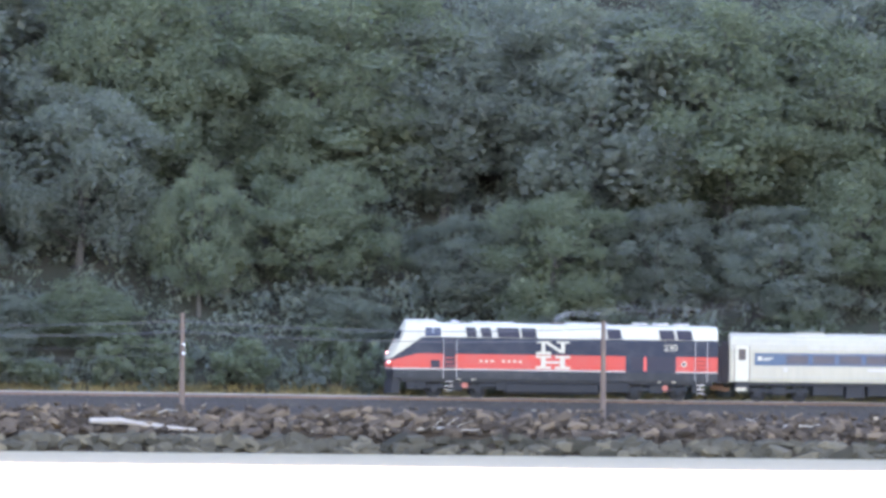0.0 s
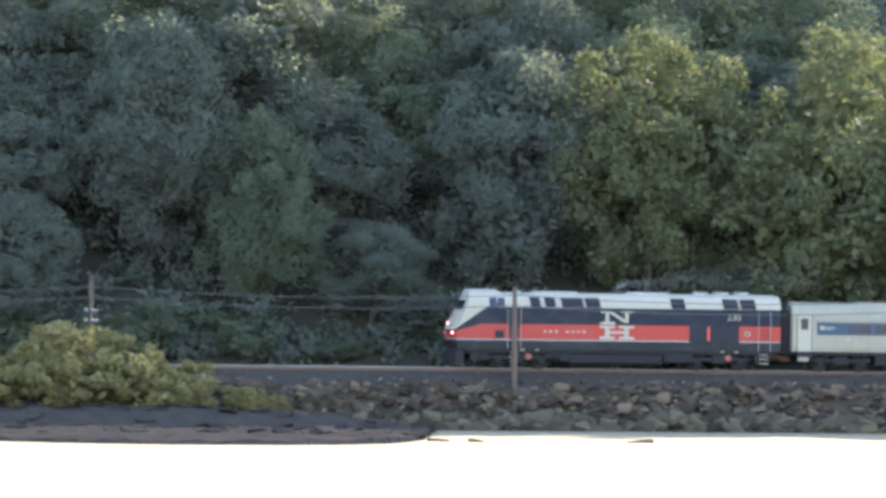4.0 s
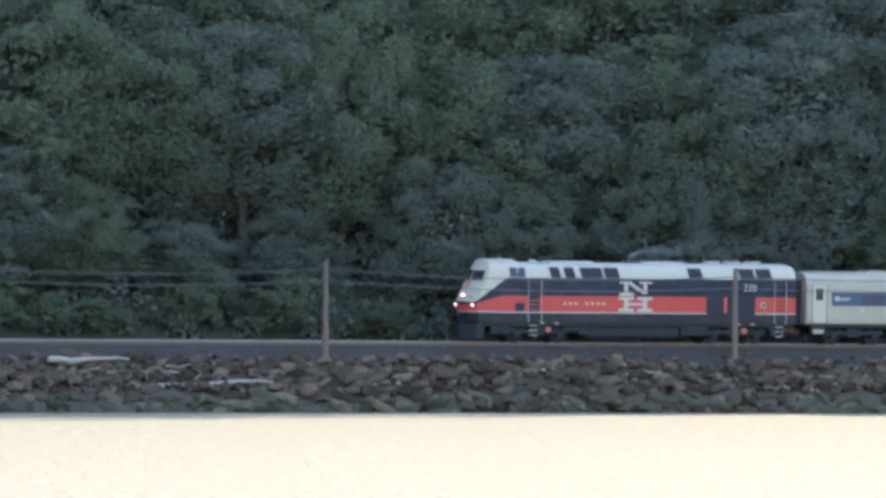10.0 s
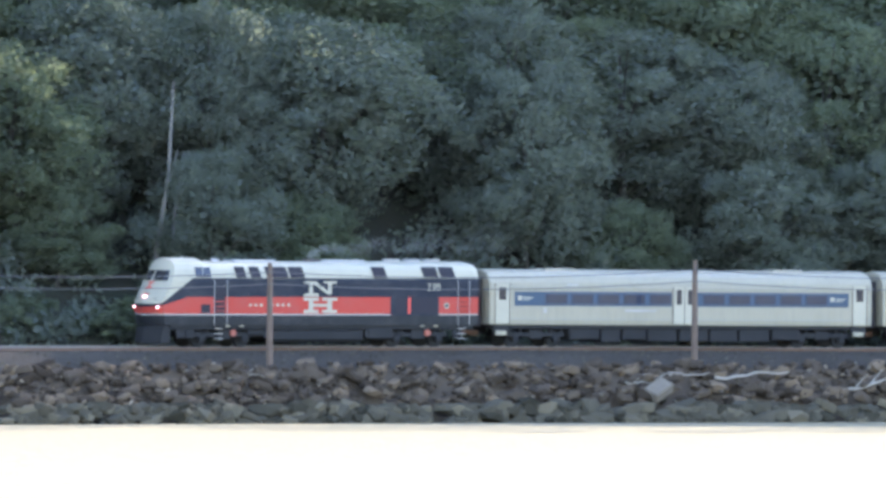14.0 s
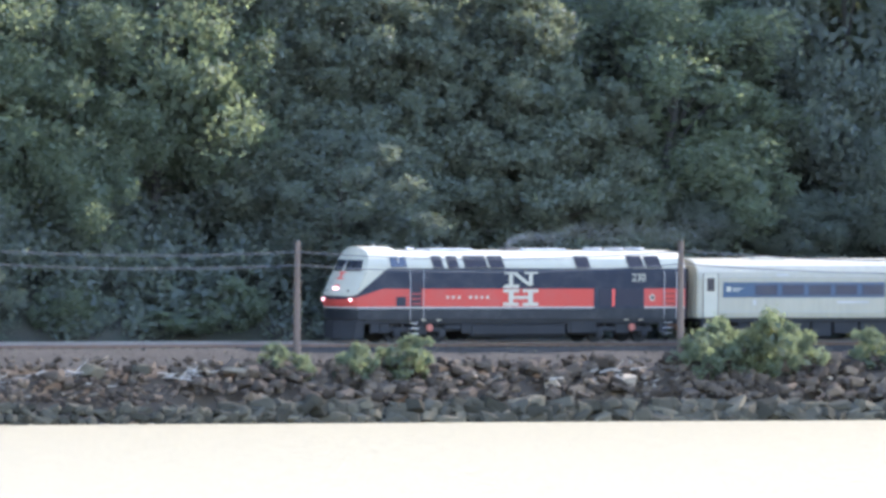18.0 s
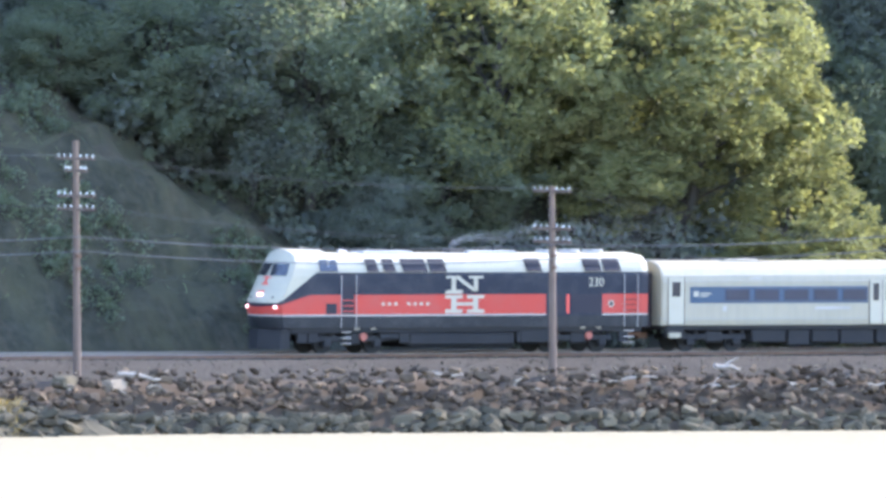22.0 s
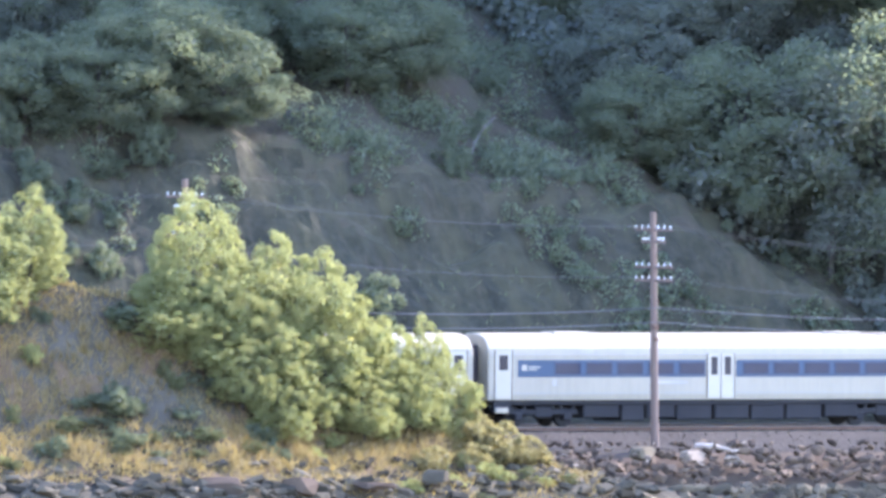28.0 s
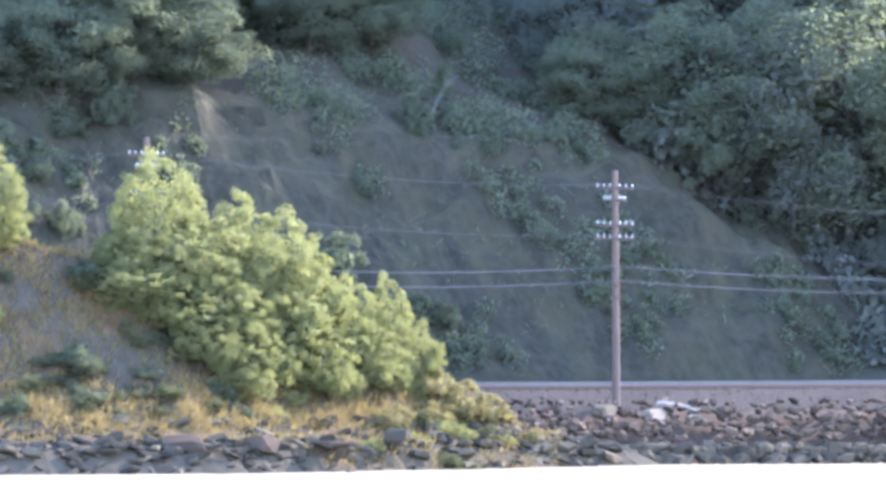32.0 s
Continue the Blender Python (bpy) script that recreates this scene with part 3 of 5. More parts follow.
def sprays(rng, cents, radii, ways, per, size, spill=0.7):
    """Leaf sprays over the outer side of many small clumps, mostly facing the way the crown faces."""
    n = len(cents) * per
    c, r, w = np.repeat(cents, per, 0), np.repeat(radii, per)[:, None], np.repeat(ways, per, 0)
    u = rng.normal(size=(n, 3)) + w * 0.55
    u /= np.linalg.norm(u, axis=1)[:, None]
    pos = c + u * r * (0.35 + 0.75 * np.sqrt(rng.random((n, 1))) + spill * rng.random((n, 1)) ** 3)
    nrm = u * 0.25 + w * 0.35 + rng.normal(size=(n, 3)) * 0.85
    nrm /= np.linalg.norm(nrm, axis=1)[:, None]
    t = np.cross(nrm, rng.normal(size=(n, 3)))
    t /= np.linalg.norm(t, axis=1)[:, None]
    b = np.cross(nrm, t)
    sz = size * (0.5 + 0.9 * rng.random((n, 1)))
    return np.stack([pos - t * sz, pos + b * sz * 0.6 - nrm * sz * 0.15, pos + t * sz, pos - b * sz * 0.6 - nrm * sz * 0.15], 1).reshape(-1, 3)


def make_tree(seed, style, leaf, name="tree", coarse=1.0, crisp=False):
    """One model tree, 16 m high and 6 m in crown radius (shrubs 3 m by 2.3 m), used for copies and then removed."""
    rng = np.random.default_rng(seed)
    root = empty(name, pose(0, 0, 0))
    if style == "bush":
        heads = [((rng.uniform(-1.2, 1.2), rng.uniform(-0.7, 0.7), z), (rng.uniform(0.75, 1.1),) * 2 + (z * 0.95,)) for z in (1.45, 1.25, 1.05, 0.9, 1.15)]
        lobes, lo, hi, clumps, per, size, sink = 46, 0.24, 0.42, 7, 42, 0.062 * coarse, 0.15
    elif style == "pine":
        heads = []
        for k in range(13):
            a, q = k * 2.4 + rng.uniform(-0.5, 0.5), 3.3 - 0.19 * k
            heads.append(((math.cos(a) * q * 0.55, math.sin(a) * q * 0.55, 2.0 + 1.05 * k), (q, q, rng.uniform(0.8, 1.25))))
        lobes, lo, hi, clumps, per, size, sink = 150, 0.55, 1.05, 6, 55, 0.12, 0.8
    else:
        wide = {"dome": 4.3, "tall": 3.3, "skirt": 4.2}[style]
        mid, half = (9.0, 6.2) if style != "skirt" else (8.4, 6.6)
        heads = [((0, 0, mid), (wide, wide, half))]
        for k in range(5 if style != "tall" else 3):
            a, z = k * 2.4 + rng.uniform(-0.6, 0.6), rng.uniform(3.4, 9.6)
            q = rng.uniform(1.8, 2.7)
            heads.append(((math.cos(a) * wide * 0.72, math.sin(a) * wide * 0.72, z), (q, q, q * rng.uniform(0.9, 1.4))))
        lobes, lo, hi, clumps, per, size, sink = 78, 0.85, 1.55, 8, 62, 0.115 * coarse, 0.6 if style == "skirt" else 1.6
        if crisp:
            lobes, lo, hi, per, size = 150, 0.55, 1.1, 46, 0.10
    mids, rad, ways = shell(rng, heads, lobes, lo, hi, sink)
    u = rng.normal(size=(len(mids) * clumps, 3)) + np.repeat(ways, clumps, 0) * 0.9
    u /= np.linalg.norm(u, axis=1)[:, None]
    squash = (1, 1, 0.5) if style == "pine" else (1, 1, 1.0) if crisp else (1, 1, 0.85)
    cents = np.repeat(mids, clumps, 0) + u * np.repeat(rad, clumps)[:, None] * rng.uniform(0.6, 1.0, (len(u), 1)) * squash
    small = np.repeat(rad, clumps) * rng.uniform(0.42, 0.72, len(u))
    out = u * 0.5 + np.repeat(ways, clumps, 0)
    out /= np.linalg.norm(out, axis=1)[:, None]
    quad = sprays(rng, cents, small * (0.82 if crisp else 1.0), out, int(per / coarse), size, 0.3 if crisp else 0.7)
    core = [leaf_cloud(rng, np.array([c]), np.array([r]) * 0.72, int(900 * min(1.0, r[0] / 4)) if style != "bush" else 60, size * 2.4, 0.2, 0.0) for c, r in heads]
    quad = np.concatenate([quad] + core)
    quad[:, 2] = np.maximum(quad[:, 2], 0.02)
    crown = new("crown", quads_mesh("crown", quad, M[leaf]))
    crown.parent = root
    sh = Shape()
    if style == "bush":
        for c, r in heads:
            sh.tube([(0, 0, 0), (c[0] * 0.4, c[1] * 0.4, c[2] * 0.5), (c[0], c[1], c[2] * 1.3)], 0.05, 5, 0.3)
    else:
        bend = rng.uniform(-0.4, 0.4, (4, 2))
        pts = [(0, 0, -0.6), (bend[0, 0], bend[0, 1], 4), (bend[1, 0], bend[1, 1], 8), (bend[2, 0] * 0.6, bend[2, 1] * 0.6, 13.4)]
        sh.tube(pts, [0.27, 0.19, 0.12, 0.04], 8)
        for m in mids[::4]:
            z0 = min(max(m[2] * 0.55, 2.0), 9.5)
            x0, y0 = np.interp(z0, (-0.6, 4, 8, 13.4), [p[0] for p in pts]), np.interp(z0, (-0.6, 4, 8, 13.4), [p[1] for p in pts])
            sh.tube([(x0, y0, z0), ((x0 + m[0]) / 2, (y0 + m[1]) / 2, (z0 + m[2]) / 2 + 0.3), tuple(m)], 0.06, 5, 0.25)
    part("trunk" if style != "bush" else "stem", sh, "bark", root)
    return root


def plant(model, s, d, z, top, width, label, category="tree", group="wooded hillside", yaw=None, full=None):
    """A copy of a model tree at a spot, with its top at that height and a crown of that radius."""
    h0, w0 = (3.0, 2.3) if category == "shrub" else (16.0, 6.0)
    if category == "tree":
        width = min(width, 0.42 * (top - z) + 0.8)
    k, w = (top - z) / h0, width / w0 * 1.2
    yaw = RND.uniform(0, 360) if yaw is None else yaw
    ob = copy_thing(model, stand(s, d, z, yaw, (w, w, k)))
    ob.name = model.name.split(".")[0]
    return tagged(ob, label, category, group)


RND = random.Random(11)


def build_woods(cliff_z):
    dome = [make_tree(20 + i, "dome", ("leaf", "leaf_dark", "leaf_dark")[i % 3]) for i in range(4)]
    tall = [make_tree(40 + i, "tall", ("leaf_dark", "leaf")[i % 2]) for i in range(3)]
    skirt = [make_tree(60 + i, "skirt", "leaf_warm", "tree", 1.25) for i in range(2)]
    bright = [make_tree(63 + i, "skirt", "leaf_bush", "shrub", 1.0, True) for i in range(2)]
    sun_toned = [make_tree(67 + i, "skirt", "leaf_sun_toned", "tree", 1.0, True) for i in range(2)]
    green = make_tree(66, "skirt", "leaf")
    pine = make_tree(70, "pine", "needle", "pine_tree")
    bush = [make_tree(80 + i, "bush", ("leaf_bush", "leaf_bush", "leaf", "leaf_warm", "leaf_sun_yellow", "leaf_sun_yellow")[i], "shrub", 1.35) for i in range(6)]
    models = dome + tall + skirt + bright + sun_toned + [green, pine] + bush
    taken = []

    def tree(model, s, d, top, w, label, on=None, yaw=None):
        z = (on or lift)(s, d) - 0.3
        taken.append((s, d, w))
        plant(model, s, d, z, top, w, label, yaw=yaw)

    # the trees that stand out, stretch by stretch: kind, s, d, height of the top, crown radius
    broad, lit = "broad dark green deciduous tree on the wooded bank", "tall sunlit yellow-green tree beside the railway"
    for i, (s, d, top, w) in enumerate(((-22.6, 22, 29.1, 9.5), (27.8, 20, 24.6, 6.2), (17.5, 18, 23.5, 5.8), (10.4, 14, 18.0, 3.2), (3.0, 24, 28.2, 7.2), (38.7, 24, 27.6, 5.6), (-6, 15, 15.0, 4.5), (48, 18, 23.0, 5.0))):
        tree(dome[i % 4], s, d, top, w, broad)
    # the lowest trees get brighter leaves, as the sun does not reach them
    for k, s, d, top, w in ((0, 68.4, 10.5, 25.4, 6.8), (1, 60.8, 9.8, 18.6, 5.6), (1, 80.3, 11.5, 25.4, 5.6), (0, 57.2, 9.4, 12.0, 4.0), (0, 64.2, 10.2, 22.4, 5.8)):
        tree((sun_toned if s < 62 else skirt)[k], s, d, top, w, lit)
    for i, (s, d, top, w) in enumerate(((77.9, 20, 25.6, 5.0), (87.2, 14, 24.0, 5.6), (71.2, 20, 23.8, 4.0), (94.7, 20, 26.2, 4.6), (110.1, 14, 26.0, 5.2), (104.1, 11, 19.2, 4.0), (148.3, 14, 25.2, 5.0), (140.3, 14, 22.2, 5.0))):
        tree((dome + tall)[i % 7], s, d, top, w, broad)
    for s, d, top, w in ((153.6, 12, 26.4, 6.5), (160.5, 12.5, 24.5, 5.0), (193.4, 10, 17.1, 3.8)):
        tree(green, s, d, top, w, "fresh green leafy tree catching some sun")
    for i, (s, d, top, w) in enumerate(((178.8, 14, 25.8, 6.0), (186, 15, 25.5, 5.5), (313.4, 14, 23.3, 6.6), (301.5, 11, 20.4, 4.8), (340.2, 14, 23.8, 4.6), (360.1, 14, 22.6, 6.1))):
        tree((dome + tall)[(i * 3) % 7], s, d, top, w, broad)
    # the two tallest pines are added to block sun from trees beyond
    for s, d, top, w in ((407.7, 12, 23.4, 6.0), (402.6, 11, 17.2, 4.0), (413, 13, 21.5, 5.0), (420, 14, 19.5, 5.0), (416.5, 16, 29, 6.0), (422.5, 15.5, 28, 5.5)):
        tree(pine, s, d, top, w, "layered dark pine above the railway")
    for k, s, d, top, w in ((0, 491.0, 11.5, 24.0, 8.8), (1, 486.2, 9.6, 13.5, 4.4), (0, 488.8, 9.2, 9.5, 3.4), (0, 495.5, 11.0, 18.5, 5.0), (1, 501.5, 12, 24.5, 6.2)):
        tree(sun_toned[k], s, d, top, w, lit)
    for s, d, top, w in ((511, 13.5, 23.4, 5.6), (505, 11, 15.5, 4.5)):
        tree(green, s, d, top, w, "dense green tree at the edge of the rock slope", cliff_z)
    for i, (s, d, h, w) in enumerate(((516.5, 17, 9.0, 4.2), (513.2, 15, 11.0, 4.0), (509.4, 9.4, 6.0, 2.6), (512.5, 24, 10.0, 4.6), (518, 24, 8.0, 4.2), (521.5, 19, 5.0, 3.0), (531.5, 23, 4.6, 2.6), (535.5, 22, 5.2, 3.0), (539, 26, 4.4, 2.8),
                                      (545.0, 17, 5.0, 3.0), (548.2, 18, 6.4, 3.6), (551.6, 17, 5.6, 3.2), (555, 18, 5.0, 3.2), (543, 23, 5.0, 3.0), (549, 25, 6.0, 3.6), (560, 20, 6.0, 3.6))):
        tree((dome + tall)[(i * 2) % 7] if i < 5 else green, s, d, cliff_z(s, d) + h, w, "rounded green tree on the rocky slope", cliff_z)
    for n_ in range(34):
        s, d = RND.uniform(497, 518), RND.uniform(17, 47)
        z = max(lift(s, d), cliff_z(s, d))
        if n_ < 30 or s < 514:
            plant(RND.choice(dome + tall), s, d, z - 0.5, z + RND.uniform(4, 9), RND.uniform(2.6, 4.2), "rounded green tree on the steep slope")
    # tall trees added to shade the wood, their tops out of view
    for s, d, top, w in ((428, 15, 28, 6.0), (434, 20, 29, 7.0), (440, 15, 25, 6.0), (444, 21, 28, 6.5), (436, 13, 23, 5.0)):
        tree(dome[int(s) % 4], s, d, top, w, "very tall dark green tree added to block the sun")
    for s, d, top, w in ((374, 16, 30, 6.0), (380, 19, 33, 6.5), (386, 15, 31, 5.5), (390, 20, 33, 6.0), (421, 19, 33, 6.0), (426, 22, 35, 6.5)):
        tree(dome[int(s) % 4], s, d, top, w, "very tall dark green tree added to block the sun")
    for i in range(20):
        s, d = 444 + i * 2.3, 18.0 + (i % 3) * 1.7
        tree(dome[i % 4] if i % 2 else tall[i % 3], s, d, 19.0 + (i * 7 % 5) * 1.3, 4.2, "dark green woodland tree set back behind a brushy shelf")
    # the rest of the wood, three rows up the slope
    for d, gap, lo, hi, w in ((10.4, 7.4, 5.5, 10.0, 4.2), (15.0, 6.8, 11.5, 16.0, 5.6), (22.0, 8.6, 13.0, 18.0, 7.0)):
        s = -58.0
        while s < (482 if d < 12 else 500):
            s += gap * RND.uniform(0.75, 1.25)
            dd = d + RND.uniform(-1.3, 1.3)
            if any(abs(s - a) < (w + c) * 0.45 and abs(dd - b) < 4.0 for a, b, c in taken):
                continue
            if sun_gap(s, dd) > 0.3 and dd < 21 or 447 < s < 486 and d < 20:
                continue
            z = lift(s, dd) - 0.3
            if s < 55 and d < 16:
                plant(RND.choice(dome), s, dd, z, z + RND.uniform(3.0, 5.5) * (1 if d < 12 else 1.9), w * RND.uniform(0.85, 1.2), "dark green woodland tree on the shaded slope")
                continue
            plant(RND.choice(dome + tall + ([pine] if 395 < s < 430 else [])), s, dd, z, z + RND.uniform(lo, hi) * (0.55 if sun_gap(s, dd) > 0.3 else 1.0), w * RND.uniform(0.85, 1.25), "dark green woodland tree on the shaded slope")
    s = -62.0
    while s < 498:
        s += RND.uniform(9.0, 13.0)
        d = RND.uniform(25.5, 29.5)
        z = lift(s, d) - 0.3
        plant(RND.choice(dome + tall), s, d, z, z + RND.uniform(13, 17), RND.uniform(7.0, 8.5), "tall dark green tree high on the slope")
    # undergrowth at the foot of the wood
    s = -50.0
    while s < 497:
        s += RND.uniform(4.4, 7.6)
        z = lift(s, 8.0) - 0.1
        plant(RND.choice([bush[2]]), s, RND.uniform(7.8, 9.0), z, z + RND.uniform(1.6, 4.2), RND.uniform(2.0, 3.4), "low green shrub at the foot of the wood", "shrub", "undergrowth")
    # these stand in shade; the bright leaf colour replaces sun on them
    for s, d, top, w in ((41.9, 7.6, 7.9, 2.6), (43.6, 7.4, 6.4, 1.8), (39.8, 7.6, 6.4, 1.8)):
        plant(bush[0], s, d, lift(s, d) - 0.1, top, w, "sunlit yellow-green bush beside the track", "shrub", "trackside bushes")
    # bushes on the spit
    for s, d, top, w in ((123.8, -10.5, 6.9, 3.4), (118.0, -10.5, 6.4, 3.8), (113.4, -10.5, 4.4, 3.2), (109.6, -10, 2.7, 1.6), (107.6, -9.6, 2.2, 1.0), (129.0, -10.5, 6.0, 3.8), (133.2, -10.2, 5.2, 3.4), (126.5, -11.5, 5.2, 3.4), (120.5, -12, 4.6, 3.4), (115.6, -11.8, 4.0, 3.0), (136.3, -9.6, 3.2, 2.0), (131.0, -11.8, 4.0, 3.0)):
        plant(bush[4 + int(s) % 2], s, d, spit_z(s, d) - 0.2, top, w, "yellow-green bush on the rock spit", "shrub", "bushes on the spit")
    # bushes on the edge of the ballast
    for s, top, w, b in ((380.6, 5.3, 2.5, 0), (383.8, 4.4, 1.6, 2), (393.6, 4.7, 2.1, 0), (396.5, 4.6, 1.6, 2), (402.8, 5.6, 2.3, 2), (405.2, 5.0, 1.8, 3), (389.9, 4.0, 1.0, 0), (407.8, 5.2, 2.2, 2), (427.2, 4.3, 1.7, 2), (429.6, 3.9, 1.4, 2), (433.6, 3.9, 1.3, 2)):
        plant(bush[b], s, -5.3, lift(s, -5.3) - 0.1, top, w, "small yellow-green bush among the bank stones" if b < 2 else "dull green bush among the bank stones", "shrub", "bushes on the bank")
    # bushes and small trees of the headland
    for s, d, top, w in ((561.6, -8.4, 14.0, 2.0), (563.0, -8.8, 10.6, 2.1), (559.6, -8.8, 11.4, 2.2), (557.3, -8.2, 12.4, 2.0), (555.0, -8.4, 11.5, 2.1), (558.4, -9.6, 9.0, 2.0), (553.2, -8.6, 9.3, 1.7), (555.6, -9.6, 8.4, 1.8),
                         (551.6, -8.4, 8.5, 1.5), (549.4, -8.2, 8.6, 1.15), (547.6, -8.2, 6.5, 1.1), (550.4, -9.0, 6.4, 1.3), (553.6, -9.9, 6.2, 1.5), (561.8, -9.6, 8.8, 1.8), (563.6, -9.8, 9.2, 1.7), (560.4, -10.6, 7.8, 1.7), (558.6, -11.0, 6.8, 1.6), (569.8, -8.0, 14.2, 1.5), (572.5, -8.4, 13.6, 1.8)):
        z = head_z(s, d) - 0.3
        ob = plant(bright[int(s * 10) % 2], s, d, z, top, w * 1.1, "sunlit yellow-green tree on the grassy headland", "tree", "trees on the headland")
        ob.name = "tree"
    for s, d, top, w in ((547.4, -9.2, 4.7, 1.3), (546.2, -9.2, 4.0, 1.1), (545.0, -9.2, 3.3, 1.1), (543.8, -9.2, 2.6, 0.9), (548.6, -10.6, 3.0, 1.1), (551.2, -11.4, 2.9, 1.0)):
        plant(bush[4], s, d, head_z(s, d) - 0.2, top, w, "low yellow-green scrub on the headland slope", "shrub", "scrub on the headland")
    for n_ in range(34):
        s, d = RND.uniform(543, 578), RND.uniform(-15.0, -9.6)
        z = head_z(s, d)
        plant(bush[RND.choice((1, 3, 3))], s, d, z - 0.15, z + RND.uniform(0.35, 0.9), RND.uniform(0.45, 0.95), "low yellow-green scrub on the headland slope", "shrub", "scrub on the headland")
    # dull scrub added to darken the slope where shade should lie
    for n_ in range(40):
        s, d = RND.uniform(558, 580), RND.uniform(-14.0, -8.4)
        z = head_z(s, d)
        plant(bush[RND.choice((2, 2, 3))], s, d, z - 0.15, z + RND.uniform(0.3, 0.9), RND.uniform(0.5, 1.2), "dull green scrub on the shaded headland slope", "shrub", "scrub on the headland")
    for s, d, top, w in ((505.6, 8.6, 7.6, 1.6), (503.6, 8.8, 6.0, 1.4), (536, 9.6, 7.4, 1.3), (541, 11.0, 10.2, 1.6)):
        plant(bush[2], s, d, cliff_z(s, d) - 0.2, top, w, "creeper-like green shrub at the foot of the rock", "shrub", "shrubs on the rock")
    for n_ in range(120):
        s, d = (RND.uniform(508, 596), RND.uniform(9, 46)) if n_ < 60 else (RND.uniform(543, 590), RND.uniform(8.6, 30))
        z = cliff_z(s, d)
        if n_ < 60 and s > 516 and d < 18 and RND.random() < 0.75:
            continue
        big = d > 24 and RND.random() < (0.12 if s < 545 else 0.5)
        if big:
            plant(RND.choice(dome + tall), s, d, z - 0.4, z + RND.uniform(4, 8), RND.uniform(2.4, 4.0), "rounded green tree on the rocky slope")
        else:
            plant(bush[2], s, d, z - 0.2, z + RND.uniform(1.1, 2.4), RND.uniform(0.7, 1.3), "low green shrub on the rock slope", "shrub", "shrubs on the rock")
    for m in models:
        for o in (*m.children_recursive, m):
            bpy.data.objects.remove(o)
    # the wood higher up, never told apart tree by tree
    rng = np.random.default_rng(5)
    n = 3100
    cs, rs = [], []
    for _ in range(n):
        s, d = rng.uniform(-110, 610), rng.uniform(25, 62)
        if 512 < s:
            continue
        c = spot(s, d, (lift(s, d) if s < 500 else cliff_z(s, min(d, 60))) + rng.uniform(1, 12) * (1 - 0.6 * sun_gap(s, d)))
        cs.append(tuple(c))
        rs.append((rng.uniform(1.6, 3.2),) * 3)
    for _ in range(1700):
        s, d = rng.uniform(-60, 505), rng.uniform(23, 37)
        cs.append(tuple(spot(s, d, lift(s, d) + rng.uniform(0.3, 4.5))))
        rs.append((rng.uniform(1.2, 2.4),) * 3)
    for _ in range(620):
        s, d = rng.uniform(506, 520), rng.uniform(16, 52)
        cs.append(tuple(spot(s, d, max(lift(s, d), cliff_z(s, d)) + rng.uniform(-0.3, 1.6))))
        rs.append((rng.uniform(0.8, 1.7),) * 3)
    far = new("far_woods", quads_mesh("far_woods", leaf_cloud(rng, np.array(cs), np.array(rs), 125, 0.21, 0.2), M["leaf_dark"]))
    tagged(far, "dense shaded woodland higher on the hillside", "woodland", "", "stuff")
    # brush and saplings that hide the forest floor
    cs, rs = [], []
    for _ in range(3400):
        s, d = (rng.uniform(-60, 505), rng.uniform(8.4, 27)) if len(cs) > 80 else (rng.uniform(484, 511), rng.uniform(7.8, 13))
        c = spot(s, d, (lift(s, d) if s < 500 else cliff_z(s, d)) + rng.uniform(0.2, 2.4 if s < 508 else 1.2))
        cs.append(tuple(c))
        rs.append((rng.uniform(0.7, 1.5),) * 3)
    for _ in range(1500):
        s, d = rng.uniform(-60, 503), rng.uniform(7.1, 9.6)
        cs.append(tuple(spot(s, d, (lift(s, d) if s < 500 else cliff_z(s, d)) + rng.uniform(0.1, 0.7))))
        rs.append((rng.uniform(0.35, 0.95),) * 3)
    for _ in range(900):
        s, d = rng.uniform(396, 462), rng.uniform(8.5, 26)
        cs.append(tuple(spot(s, d, lift(s, d) + rng.uniform(0.1, 3.0))))
        rs.append((rng.uniform(0.8, 1.8),) * 3)
    for _ in range(260):
        s, d = rng.uniform(500, 513), rng.uniform(7.6, 13)
        cs.append(tuple(spot(s, d, cliff_z(s, d) + rng.uniform(0.0, 0.9))))
        rs.append((rng.uniform(0.4, 0.9),) * 3)
    for _ in range(620):
        s, d = rng.uniform(458, 490), rng.uniform(12.5, 26)
        cs.append(tuple(spot(s, d, lift(s, d) + rng.uniform(0.1, 2.2))))
        rs.append((rng.uniform(0.8, 1.6),) * 3)
    low = new("forest_brush", quads_mesh("forest_brush", leaf_cloud(rng, np.array(cs), np.array(rs), 80, 0.2, 0.2), M["leaf_dark"]))
    tagged(low, "thick green brush under the trees", "brush", "", "stuff")
    # low growth clinging to the rock and the open slope above it
    cs, rs = [], []
    while len(cs) < 1500:
        s, d = rng.uniform(508, 600), (rng.uniform(8, 18) if len(cs) < 700 else rng.uniform(16, 34))
        z = cliff_z(s, d)
        if noise.noise(Vector((s * 0.22, d * 0.22, 4.0))) < (0.12 if d < 34 else -0.2):
            continue
        cs.append(tuple(spot(s, d, z + rng.uniform(0.0, 0.5 if d < 34 else 1.6))))
        rs.append((rng.uniform(0.25, 0.7) * (1.0 if d < 16 else 1.5),) * 3)
    scrub = new("slope_scrub", quads_mesh("slope_scrub", leaf_cloud(rng, np.array(cs), np.array(rs), 95, 0.10, 0.2), M["leaf"]))
    tagged(scrub, "thin olive scrub clinging to the rock slope", "scrub", "", "stuff")
